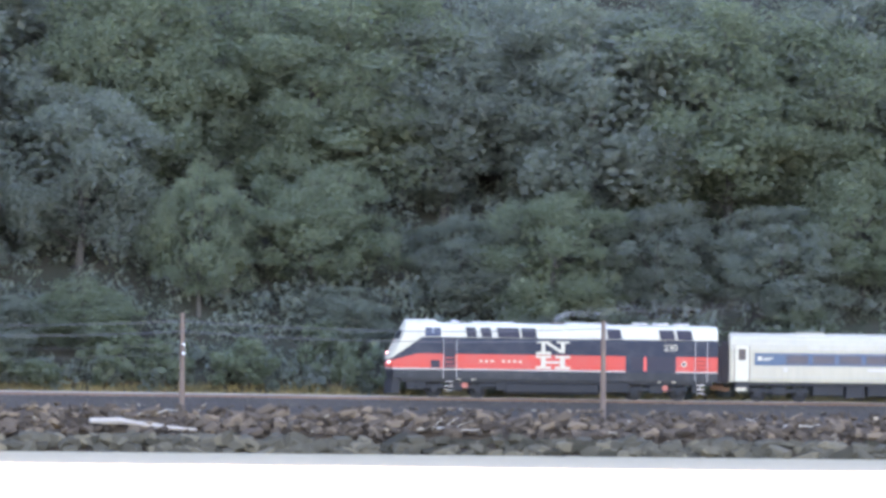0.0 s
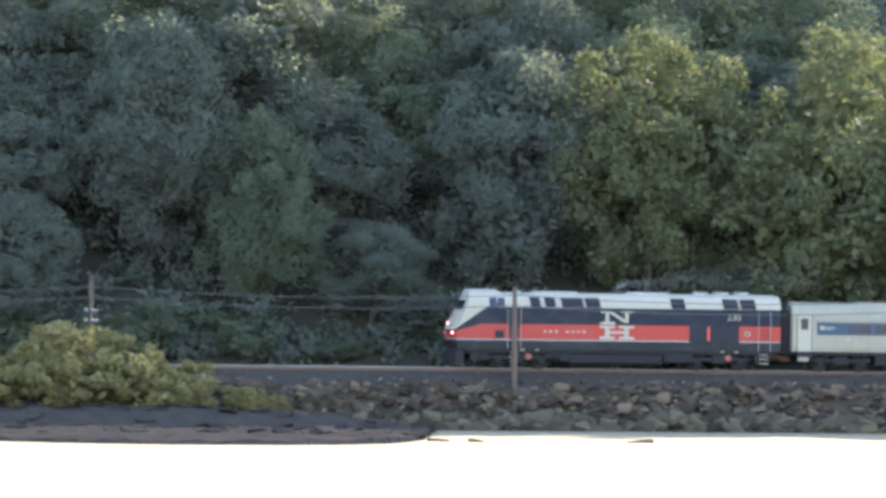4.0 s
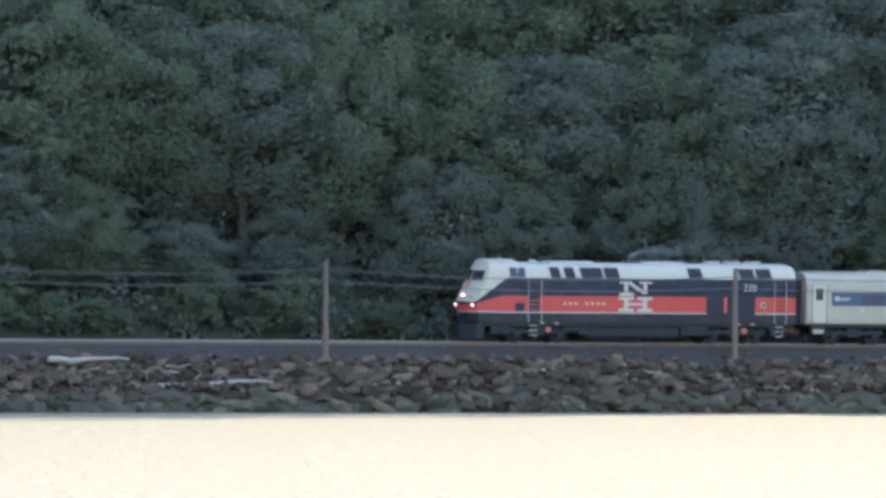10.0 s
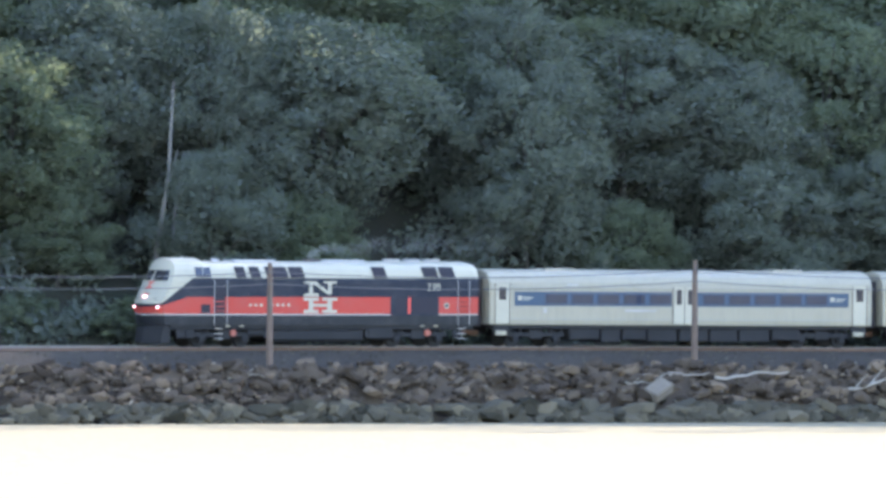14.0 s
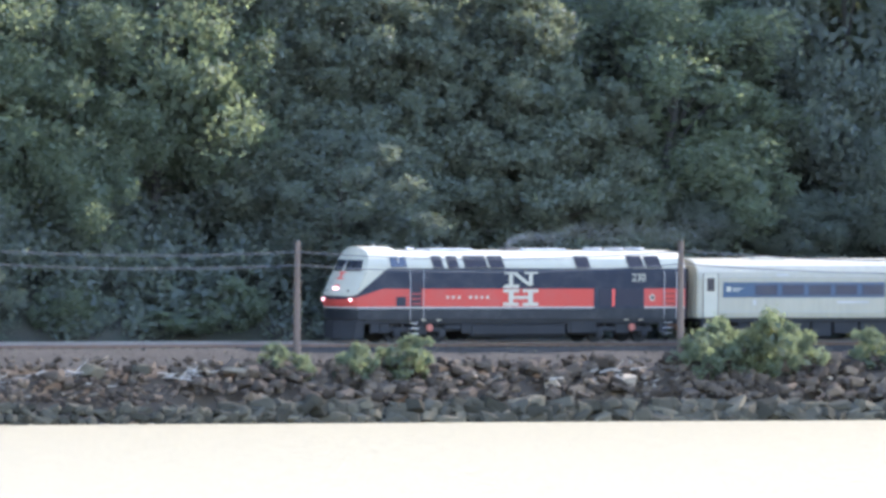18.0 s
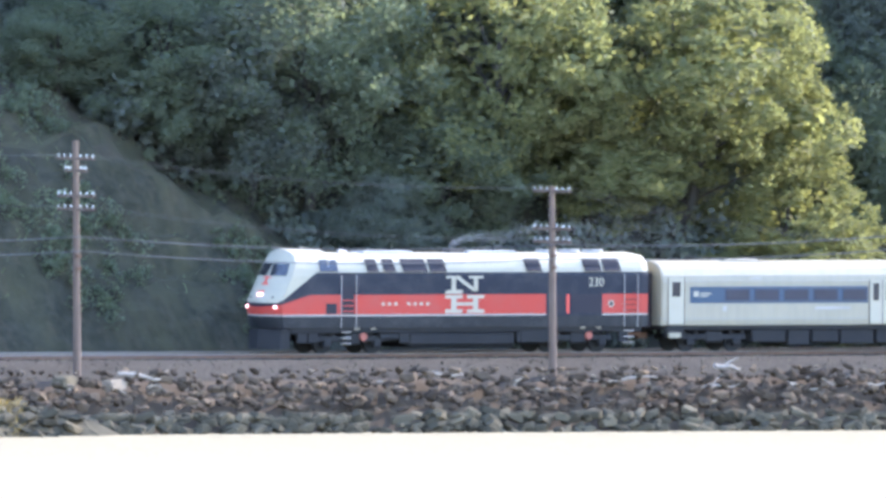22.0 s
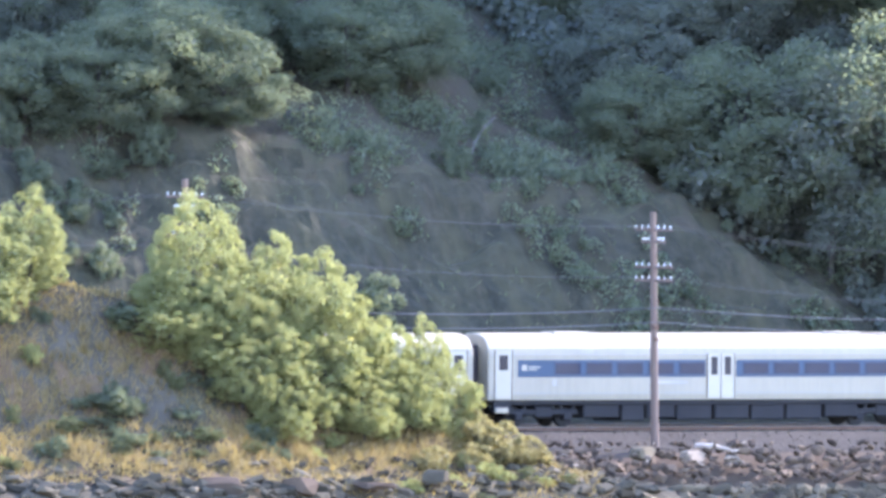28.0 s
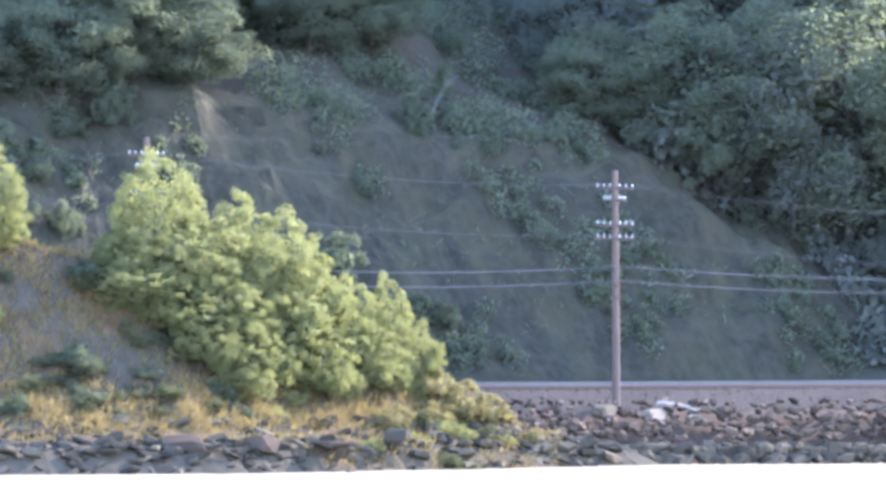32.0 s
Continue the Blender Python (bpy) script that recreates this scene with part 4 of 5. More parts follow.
    # two bleached dead trunks
    for s, d, z0, z1, lean in ((325.8, 9.8, 6.0, 18.4, 1.1), (324.9, 9.8, 6.0, 14.5, 0.9)):
        sh = Shape().tube([(0, 0, 0), (lean * -0.1, 0, 3), (lean * -0.7, 0.1, 7), (lean * -1.0, 0, z1 - z0)], [0.17, 0.14, 0.10, 0.04], 7)
        sh.tube([(lean * -0.6, 0.1, 6.4), (lean * -1.3, 0, 8.6)], 0.06, 5, 0.4)
        ob = sh.make("dead_tree", M["pale_bark"])
        ob.matrix_basis = stand(s, d, z0)
        tagged(ob, "bare bleached dead tree trunk before the wood", "tree", "dead trees")
    sh = Shape().tube([(0, 0, -0.3), (0.3, 0, 0.8), (0.8, 0, 1.5), (1.5, 0.1, 2.0)], [0.06, 0.05, 0.04, 0.02], 6)
    ob = sh.make("dead_tree", M["pale_bark"])
    ob.matrix_basis = stand(531.2, 18, cliff_z(531.2, 18), 180)
    tagged(ob, "leaning bleached dead tree on the rock slope", "tree", "dead trees")


def build_grass():
    rng = np.random.default_rng(9)
    for name, label, n, where in (
            ("headland_grass", "dry yellow grass on the headland", 60000, lambda: (rng.uniform(541, 600), rng.uniform(-16, -6), head_z)),
            ("verge_grass", "pale grass verge behind the track", 18000, lambda: (rng.uniform(-45, 60), rng.uniform(6.4, 7.8), lift)),
            ("ledge_grass", "olive grass on the rock ledges", 12000, lambda: (rng.uniform(505, 600), rng.uniform(9, 45), CLIFF))):
        q = []
        while len(q) < n * 4:
            s, d, f = where()
            z = f(s, d)
            if name == "headland_grass" and (z < 1.7 or noise.noise(spot(s, d, z) * 0.33) > 0.2):
                if rng.random() < 0.6:
                    continue
            p = spot(s, d, z - 0.03)
            h, a, w = rng.uniform(0.15, 0.45) * (1.0 if name == "headland_grass" else 1.3 if name == "verge_grass" else 0.7), rng.uniform(0, 6.28), rng.uniform(0.015, 0.038)
            t, k = Vector((math.cos(a), math.sin(a), 0)), Vector((rng.normal() * 0.2, rng.normal() * 0.2, h))
            q += [p - t * w, p + t * w, p + k + t * w * 0.3, p + k - t * w * 0.3]
        ob = new(name, quads_mesh(name, np.array([tuple(v) for v in q]), M["leaf_warm" if name == "ledge_grass" else "grass"]))
        tagged(ob, label, "grass", "", "stuff")
    for s, d in ((480.0, 6.2), (478.6, 6.2)):
        q = leaf_cloud(rng, np.array([[0, 0, 0.25], [0.1, 0, 0.5]]), np.array([[0.22, 0.22, 0.3], [0.15, 0.15, 0.22]]), 60, 0.09)
        ob = new("weed_tuft", quads_mesh("weed_tuft", q, M["leaf_bush"]))
        ob.matrix_basis = stand(s, d, rail_z(s) - 0.42)
        tagged(ob, "pale yellow weed tuft beside the rails", "weed", "weeds")


# ---------------------------------------------------------------- stones and driftwood of the bank
def stone_mesh(seed, mat, long=1.0):
    """An angular quarried block: the hull of a few points of a battered box."""
    rng = random.Random(seed)
    bm = bmesh.new()
    for sx in (-1, 1):
        for sy in (-1, 1):
            for sz in (-1, 1):
                for _ in range(3):
                    p = Vector((sx * rng.uniform(0.25, 1.0), sy * rng.uniform(0.25, 1.0), sz * rng.uniform(0.25, 1.0)))
                    p *= rng.uniform(0.75, 1.0) / max(0.75, p.length * 0.85)
                    bm.verts.new((p.x * 0.62 * long, p.y * 0.5, p.z * 0.45))
    out = bmesh.ops.convex_hull(bm, input=bm.verts)
    bmesh.ops.delete(bm, geom=[g for g in out["geom_interior"] if isinstance(g, bmesh.types.BMVert)], context="VERTS")
    me = bpy.data.meshes.new("stone")
    bm.to_mesh(me)
    bm.free()
    me.materials.append(mat)
    return me


def build_riprap():
    low = [stone_mesh(100 + i, M["stone_low"], 1.15) for i in range(8)]
    up = [stone_mesh(200 + i, M["stone"]) for i in range(8)]
    wall = empty("stone_bank")
    tagged(wall, "bank of rough grey stone blocks along the water", "stone bank", "", "structure")
    rng = random.Random(3)
    heap = {0: Shape(), 1: Shape()}
    data = {id(m): ([v.co.copy() for v in m.vertices], [tuple(p.vertices) for p in m.polygons]) for m in low + up}
    s = -48.0
    while s < 552:
        s += 0.066 if s < 440 else 0.062
        r = rail_z(s)
        if rng.random() < (0.34 if s < 440 else 0.42):
            kind, z, size = low, rng.choice((0.12, 0.3, 0.62, 0.74)) + rng.uniform(-0.14, 0.14), (0.7 + 0.6 * rng.random()) * (0.6 if s > 440 else 1.0)
            d = -8.95 + z * 0.6
        else:
            kind, size = up, (0.32 + 0.68 * rng.random() ** 1.8) * (0.72 if s > 440 else 1.0)
            z = 1.15 + (r - 0.80 - 1.15) * rng.random()
            d = -7.6 + (z - 1.15) * 1.45 + rng.uniform(-0.25, 0.2)
        if 104 < s < 143 and d < -7.5 and rng.random() < 0.6:
            continue
        me = rng.choice(kind)
        m = stand(s, d, z, rng.uniform(-40, 40), (size * rng.uniform(0.8, 1.5), size, size * rng.uniform(0.55, 0.95)), (rng.uniform(-22, 22), rng.uniform(-28, 28)))
        if 523 < s < 541:
            ob = new("stone", me)
            ob.parent = wall
            ob.matrix_basis = m
        else:
            heap[0 if kind is low else 1].add(*data[id(me)], m)
    for name, mat, count, lo, hi in (("rubble", "stone", 5600, 0.14, 0.36), ("pale_chips", "stone_pale", 620, 0.10, 0.30)):
        fill = Shape()
        for _ in range(count):
            s, z = rng.uniform(-48, 552), rng.uniform(0.85, 3.1)
            z = min(z, rail_z(s) - 0.72)
            me, size = rng.choice(up), rng.uniform(lo, hi)
            fill.add(*data[id(me)], stand(s, -7.75 + (z - 1.15) * 1.45 + rng.uniform(-0.25, 0.2), z + 0.08, rng.uniform(-60, 60), (size * rng.uniform(0.8, 2.0), size, size * rng.uniform(0.5, 1.0)), (rng.uniform(-35, 35), rng.uniform(-35, 35))))
        ob = fill.make(name, M[mat], wall)
        ob["kind"] = "stuff"
    # loose ballast on the shoulder of the track
    bits = [((0.9, 0, 0), (-0.7, 0.6, 0), (-0.5, -0.8, 0.1), (0.1, 0.1, 0.8)), ((1.0, 0.3, 0), (-0.8, 0.7, 0.1), (-0.2, -0.9, 0), (-0.1, 0.0, 0.6)), ((0.7, -0.5, 0), (0.2, 0.9, 0), (-0.9, -0.2, 0), (0.15, -0.1, 1.0))]
    gravel = Shape()
    for _ in range(15000):
        s, d = rng.uniform(-40, 550), rng.uniform(-5.3, -1.4)
        size = rng.uniform(0.04, 0.13)
        gravel.add(rng.choice(bits), ((0, 1, 3), (1, 2, 3), (2, 0, 3)), stand(s, d, lift(s, d) - 0.01, rng.uniform(0, 360), size))
    ob = gravel.make("loose_ballast", M["stone_low"], wall)
    ob["kind"] = "stuff"
    for k, nm in ((0, "lower_stones"), (1, "upper_stones")):
        ob = heap[k].make(nm, M["stone_low" if k == 0 else "stone"], wall)
        ob["kind"] = "stuff"


def build_shore_stones():
    """Broken stone along the foot of the headland."""
    rng = random.Random(21)
    kinds = [stone_mesh(400 + i, M["stone" if i % 3 else "stone_low"], 1.3) for i in range(6)]
    data = [([v.co.copy() for v in m.vertices], [tuple(p.vertices) for p in m.polygons]) for m in kinds]
    sh = Shape()
    for _ in range(2100):
        s = rng.uniform(538, 592)
        d = rng.uniform(-20, -13.5) + 8.0 * max(0.0, 1 - (s - 537) / 26.0)
        z = head_z(s, d)
        if not -0.4 < z < 2.2 or z > 1.3 and rng.random() < 0.6:
            continue
        size = 0.18 + 0.6 * rng.random() ** 2
        sh.add(*rng.choice(data), stand(s, d, z + 0.05, rng.uniform(-40, 40), (size * 1.3, size, size * rng.uniform(0.45, 0.9)), (rng.uniform(-25, 25), rng.uniform(-25, 25))))
    ob = sh.make("shore_stones", M["stone_low"])
    wet = Shape()
    for _ in range(300):
        s = rng.uniform(97, 149)
        d = -8.0 - 30 * rng.random() ** 1.3
        z = spit_z(s, d)
        if z < -0.5:
            continue
        size = rng.uniform(0.3, 0.9)
        wet.add(*rng.choice(data), stand(s, d, max(z, -0.05), rng.uniform(-50, 50), (size * 1.4, size, size * rng.uniform(0.25, 0.6)), (rng.uniform(-12, 12), rng.uniform(-12, 12))))
    ob2 = wet.make("spit_stones", M["wet"])
    tagged(ob2, "dark wet stones strewn over the rock spit", "stones", "", "stuff")
    tagged(ob, "broken grey-brown stones along the foot of the headland", "stones", "", "stuff")


def build_boulders():
    for i, (s, d, z, size, mat, label) in enumerate((
            (552.6, -14.4, 1.5, 1.1, "stone_low", "pale boulder on the shore of the headland"), (557.0, -16.4, 1.2, 1.5, "stone", "flat grey boulder on the shore of the headland"),
            (549.4, -12.6, 1.4, 0.8, "stone_low", "grey boulder among the headland scrub"), (561.0, -16.6, 1.2, 1.3, "stone", "dark boulder on the shore of the headland"),
            (546.0, -11.2, 1.3, 0.7, "stone_low", "dark boulder at the foot of the headland"), (565.0, -16.6, 1.1, 1.6, "stone", "broad grey boulder on the shore of the headland"),
            (533.9, -6.2, 2.1, 0.95, "stone_pale", "pale square block beside the pole foot"), (531.8, -6.4, 2.0, 0.6, "stone_pale", "pale stone block on the bank"),
            (536.5, -6.2, 2.3, 1.0, "stone_low", "grey square block on the bank"),             (147.8, -31, 0.05, 1.1, "wet", "dark rock awash in the river"),
            (105.0, -39, 0.0, 1.3, "wet", "low rock awash off the spit"), (102.6, -41, -0.05, 1.2, "wet", "low dark rock awash in the river"),
            (91.6, -40, -0.05, 1.4, "wet", "low dark rock awash in the river"), (393.6, -7.9, 1.0, 2.0, "stone_low", "large pale stone at the water's edge"),
            (391.0, -6.4, 2.0, 1.6, "stone_pale", "tan flat stone lying on the bank"), (397.0, -6.5, 2.0, 1.7, "stone", "brown tilted stone on the bank"),
            (418.0, -6.4, 1.9, 1.0, "stone_pale", "tan stone on the bank"), (413.6, -6.4, 2.0, 1.0, "stone_pale", "pale broken stone on the bank"),
            (437.3, -5.8, 2.5, 1.2, "stone_pale", "pale striped slab on the bank"), (446, -6.0, 2.5, 1.05, "stone_low", "large grey stone at the top of the bank"),
            (443, -5.8, 2.6, 0.9, "stone_low", "pale grey stone at the top of the bank"), (448.5, -6.4, 2.3, 1.0, "stone", "rough grey stone at the top of the bank"))):
        me = stone_mesh(300 + i, M[mat], 1.2)
        ob = new("boulder", me)
        flat = 0.32 if "awash" in label or "slab" in label or "flat" in label else 0.85
        ob.matrix_basis = stand(s, d, z, i * 37 % 60 - 30, (size, size, size * flat), (8 - i % 3 * 9, (34 if "tilted" in label or "leaning" in label else 6 - i % 4 * 5)))
        tagged(ob, label, "boulder", "boulders")


    slab = empty("concrete_slab", stand(303.8, -7.5, 1.75, 12, 1.0, (-28, 27)))
    tagged(slab, "tilted pale concrete slab propped on the bank stones", "concrete slab")
    part("slab", Shape().box((-0.72, -0.5, -0.32), (0.72, 0.5, 0.32), 0.07), "stone_pale", slab)
    part("leg", Shape().box((0.1, -0.3, -1.75), (0.5, 0.1, -0.3), 0.06), "stone_low", slab, "grey broken leg under the slab")
    part("leg", Shape().box((-0.62, -0.3, -1.2), (-0.25, 0.1, -0.3), 0.06), "stone_low", slab, "grey broken leg under the slab")


def build_driftwood():
    def log(s0, z0, s1, z1, d, r, label, mat="drift", twigs=0):
        a, b = spot(s0, d, z0), spot(s1, d - 0.25, z1)
        L = (b - a).length
        rng = random.Random(int(s0 * 10))
        sway = [(L * k / 7, rng.uniform(-0.05, 0.05), (rng.uniform(-0.025, 0.025) + 0.03 * math.sin(k * 0.9 + s0)) * min(L, 3.0) * (0 < k < 7)) for k in range(8)]
        sh = Shape().tube(sway, [r * (1.0 - 0.6 * (k / 7) ** 2) * rng.uniform(0.75, 1.1) for k in range(8)], 7)
        for k in range(twigs):
            x = L * (0.3 + 0.5 * k / max(1, twigs))
            sh.tube([(x, 0, 0), (x + 0.5, 0.1, 0.35), (x + 0.8 + k * 0.2, 0.1, 0.55 + 0.2 * (k % 2))], r * 0.45, 5, 0.4)
        ob = sh.make("driftwood_log", M[mat])
        q = (b - a).to_track_quat("X", "Z")
        ob.matrix_basis = Matrix.LocRotScale(a + Vector((0, 0, r * 0.6)), q, None)
        tagged(ob, label, "driftwood", "driftwood")

    big = "long bleached driftwood log on the stone bank"
    for s0, z0, s1, z1, d, r, tw in ((19.0, 1.75, 12.2, 1.25, -7.3, 0.22, 0), (267.0, 2.85, 261.9, 2.85, -5.8, 0.17, 0), (260.9, 1.4, 253.2, 1.6, -7.1, 0.16, 1), (-1.1, 1.5, -5.7, 1.5, -7.1, 0.08, 3), (299.4, 2.35, 294.8, 2.65, -6.3, 0.10, 0), (284.9, 2.65, 281.2, 2.35, -6.3, 0.09, 0),
                                     (291.6, 1.7, 288.1, 2.25, -6.8, 0.10, 2), (288.0, 2.2, 282.6, 2.0, -6.6, 0.09, 1), (478.3, 1.95, 472.2, 1.95, -6.6, 0.17, 0), (355.8, 2.15, 350.0, 1.95, -6.6, 0.11, 0)):
        log(s0, z0, s1, z1, d, r, big, "drift", tw)
    for s0, z0, s1, z1, d, r, tw in ((153.6, 2.7, 148.2, 2.3, -6.1, 0.07, 1), (148.9, 2.4, 146.7, 3.0, -6.1, 0.06, 1), (483.4, 2.75, 480.6, 2.75, -5.7, 0.10, 0), (480.2, 2.5, 479.4, 3.05, -5.8, 0.10, 0), (476.3, 2.3, 475.7, 3.1, -6.2, 0.07, 0),
                                     (475.6, 2.6, 473.6, 3.0, -6.2, 0.06, 2), (500.5, 2.9, 499.2, 2.7, -5.6, 0.14, 1), (460.8, 2.75, 459.6, 2.5, -5.9, 0.14, 1), (533.5, 2.55, 531.3, 2.35, -5.9, 0.14, 0), (516.4, 2.5, 514.6, 2.5, -5.6, 0.11, 0)):
        log(s0, z0, s1, z1, d, r, "short bleached driftwood branch on the stone bank", "drift", tw)
    rng = random.Random(77)
    for k in range(80):
        s = rng.uniform(-25, 542) if k < 44 else rng.uniform(440, 500)
        if 100 < s < 146:
            continue
        L, z = rng.uniform(0.8, 2.8), rng.uniform(1.7, 2.5)
        log(s, z, s - L, z + rng.uniform(-0.3, 0.3), -6.9 + (z - 1.5) * 1.2, rng.uniform(0.04, 0.09), "thin weathered driftwood branch among the stones", rng.choice(["drift", "drift_dark", "drift"]), rng.choice([0, 0, 1]))


# ---------------------------------------------------------------- telegraph poles and wires
POLES = ((-13.5, 8.35, 1), (12.9, 8.55, 2), (39.7, 8.5, 2), (65.8, 8.6, 1), (91.6, 8.7, 1), (118.4, 9.0, 2), (145.1, 8.65, 1), (171.7, 8.8, 1), (197.0, 8.7, 1), (222.1, 8.3, 1), (248.5, 8.6, 1), (274.0, 8.7, 1),
         (299.8, 8.85, 1), (327.4, 8.6, 1), (355.6, 8.75, 2), (383.0, 8.85, 2), (409.0, 9.0, 1), (432.7, 8.9, 1), (458.2, 9.35, 2), (483.6, 10.0, 2), (508.9, 11.3, 3), (534.9, 13.2, 4), (559.6, 14.5, 4), (590.0, 15.2, 2))
ARM = {1: (), 2: (-2.05, -2.65), 3: (-0.25, -2.0, -2.6), 4: (-0.8, -1.35, -2.5, -3.1)}


def pole_arms(k, top):
    return [top + a for a in ARM[k]]


def build_pole(s, top, k):
    foot = lift(s, -4.7) - 0.5
    root = empty("telegraph_pole", stand(s, -4.7, foot, 0, 1.0, (0, 1.2 if s > 500 else 0.3)))
    H = top - foot
    part("pole", Shape().tube([(0, 0, -0.8), (0, 0, H * 0.5), (0, 0, H)], [0.19, 0.165, 0.13], 10), "pole", root)
    for i, z in enumerate(pole_arms(k, top)):
        h, half = z - foot, (1.55 if not (k == 4 and i == 1) else 0.95)
        arm = part("crossarm", Shape().box((-0.06, -half, h - 0.06), (0.06, half, h + 0.06), 0.012), "pole", root)
        n = 3
        for sd in (-1, 1):
            for j in range(n):
                y = sd * (0.42 + (half - 0.5) * j / (n - 1))
                sh = Shape().tube([(0, y, h + 0.06), (0, y, h + 0.12)], 0.015, 5).tube([(0, y, h + 0.10), (0, y, h + 0.15), (0, y, h + 0.21)], [0.035, 0.032, 0.018], 8)
                part("insulator", sh, "insulator", arm)
    for h in (4.6, 4.05) if k > 2 else ():
        part("cable_bracket", Shape().box((-0.1, 0.1, h + foot * 0 - 0.05 + rail_z(s) - foot - 0.0), (0.1, 0.3, h + 0.05 + rail_z(s) - foot), 0.01), "rust", root)
    if k == 4:
        part("guy_stub", Shape().tube([(0, -1.45, H - 3.15), (0, -2.1, H - 4.0)], 0.02, 5), "wire", root)
    return tagged(root, "brown wooden telegraph pole with crossarms and glass insulators" if k > 1 else "plain brown wooden telegraph pole", "utility pole", "poles along the line")


def cable_heights(s, top):
    lo = float(np.interp(s, (400, 458, 483, 509, 535, 560), (1.15, 1.2, 1.0, 3.4, 5.0, 6.2)))
    return top - lo + 0.65, top - lo


def build_wires():
    for (s0, t0, k0), (s1, t1, k1) in zip(POLES, POLES[1:]):
        runs = []
        for a, b in zip(cable_heights(s0, t0), cable_heights(s1, t1)):
            runs.append((a, b, 0.0, 0.027, "cable", 0.38))
        up0, up1 = (pole_arms(k0, t0) or [t0 - 2.2]), (pole_arms(k1, t1) or [t1 - 2.2])
        for i in ((0, -1) if k0 > 1 and k1 > 1 else ()):
            for off in (-1.0, 1.0):
                runs.append((up0[i] + 0.18, up1[i] + 0.18, off, 0.007, "wire", 0.5))
        for a, b, off, r, mat, sag in runs:
            pts = []
            for j in range(9):
                w = j / 8
                p = spot(s0, -4.9 + off, a).lerp(spot(s1, -4.9 + off, b), w)
                pts.append(p - Vector((0, 0, sag * 4 * w * (1 - w))))
            ob = Shape().tube(pts, r, 5).make("overhead_wire", M[mat])
            tagged(ob, "sagging black telegraph cable between two poles" if mat == "cable" else "thin weathered telegraph wire between two poles", "wire", "telegraph wires")


# ---------------------------------------------------------------- the train
def nose_x(y, z):
    return -max(0.0, z - 2.45) * 0.50 - 0.17 * y * y - max(0.0, 1.95 - z) * 0.15


def body_half(z):
    return float(np.interp(z, (0.9, 3.6, 4.1, 4.45, 4.65), (1.5, 1.5, 1.42, 1.2, 0.8)))


def loco_body(root):
    nu, nv = 26, 26
    prof = [(1.5, 1.2), (1.5, 2.4), (1.5, 3.6), (1.45, 3.95), (1.34, 4.25), (1.12, 4.47), (0.75, 4.6), (0.35, 4.66), (0, 4.68)]
    ring = [(y, z) for y, z in prof] + [(-y, z) for y, z in prof[-2::-1]]
    sh = Shape()
    xs = [None, -2.0, -3.1, -3.35, -6, -9, -12, -15, -18, -20.35, -20.7]
    n = len(ring)
    vs = []
    for i, x in enumerate(xs):
        for y, z in ring:
            zz, yy = z, y
            if z > 4.3 and (x is None or x > -3.2):
                zz = z + 0.18 * (z - 4.3) / 0.4
            if x == -20.7:
                yy, zz = y * 0.965, z - (0.07 if z > 3.9 else 0)
            vs.append((nose_x(yy, zz) if x is None else x, yy, zz))
    fs = [(i * n + k, i * n + k + 1, (i + 1) * n + k + 1, (i + 1) * n + k) for i in range(len(xs) - 1) for k in range(n - 1)]
    fs.append(tuple((len(xs) - 1) * n + k for k in range(n)))
    sh.add(vs, fs)
    yb = np.linspace(-1, 1, nu + 1)
    cap = []
    for j in range(nv + 1):
        for u in yb:
            k = (u + 1) / 2 * (n - 1)
            i0 = min(int(k), n - 2)
            w = k - i0
            # rows rise from the floor to the outline of the section
            oy, oz = ring[i0][0] * (1 - w) + ring[i0 + 1][0] * w, ring[i0][1] * (1 - w) + ring[i0 + 1][1] * w
            oz = oz + (0.18 * (oz - 4.3) / 0.4 if oz > 4.3 else 0)
            v = j / nv
            y, z = 1.5 * -u * (1 - v) + oy * v, 1.2 * (1 - v) + oz * v
            cap.append((nose_x(y, z), y, z))
    fs = [(j * (nu + 1) + i, j * (nu + 1) + i + 1, (j + 1) * (nu + 1) + i + 1, (j + 1) * (nu + 1) + i) for j in range(nv) for i in range(nu)]
    sh.add(cap, fs)
    return part("body", sh, "livery", root, "white, dark blue and orange-red locomotive body")


def nose_patch(y0, y1, z0, z1, out=0.03, n=6, skew=0.0):
    sh = Shape()
    vs = []
    for j in range(n + 1):
        for i in range(n + 1):
            z = z0 + (z1 - z0) * j / n
            y = y0 + (y1 - y0) * i / n + skew * j / n * (1 if y0 + y1 > 0 else -1)
            vs.append((nose_x(y, z) + out, y, z))
    sh.add(vs, [(j * (n + 1) + i, j * (n + 1) + i + 1, (j + 1) * (n + 1) + i + 1, (j + 1) * (n + 1) + i) for j in range(n) for i in range(n)])
    return sh


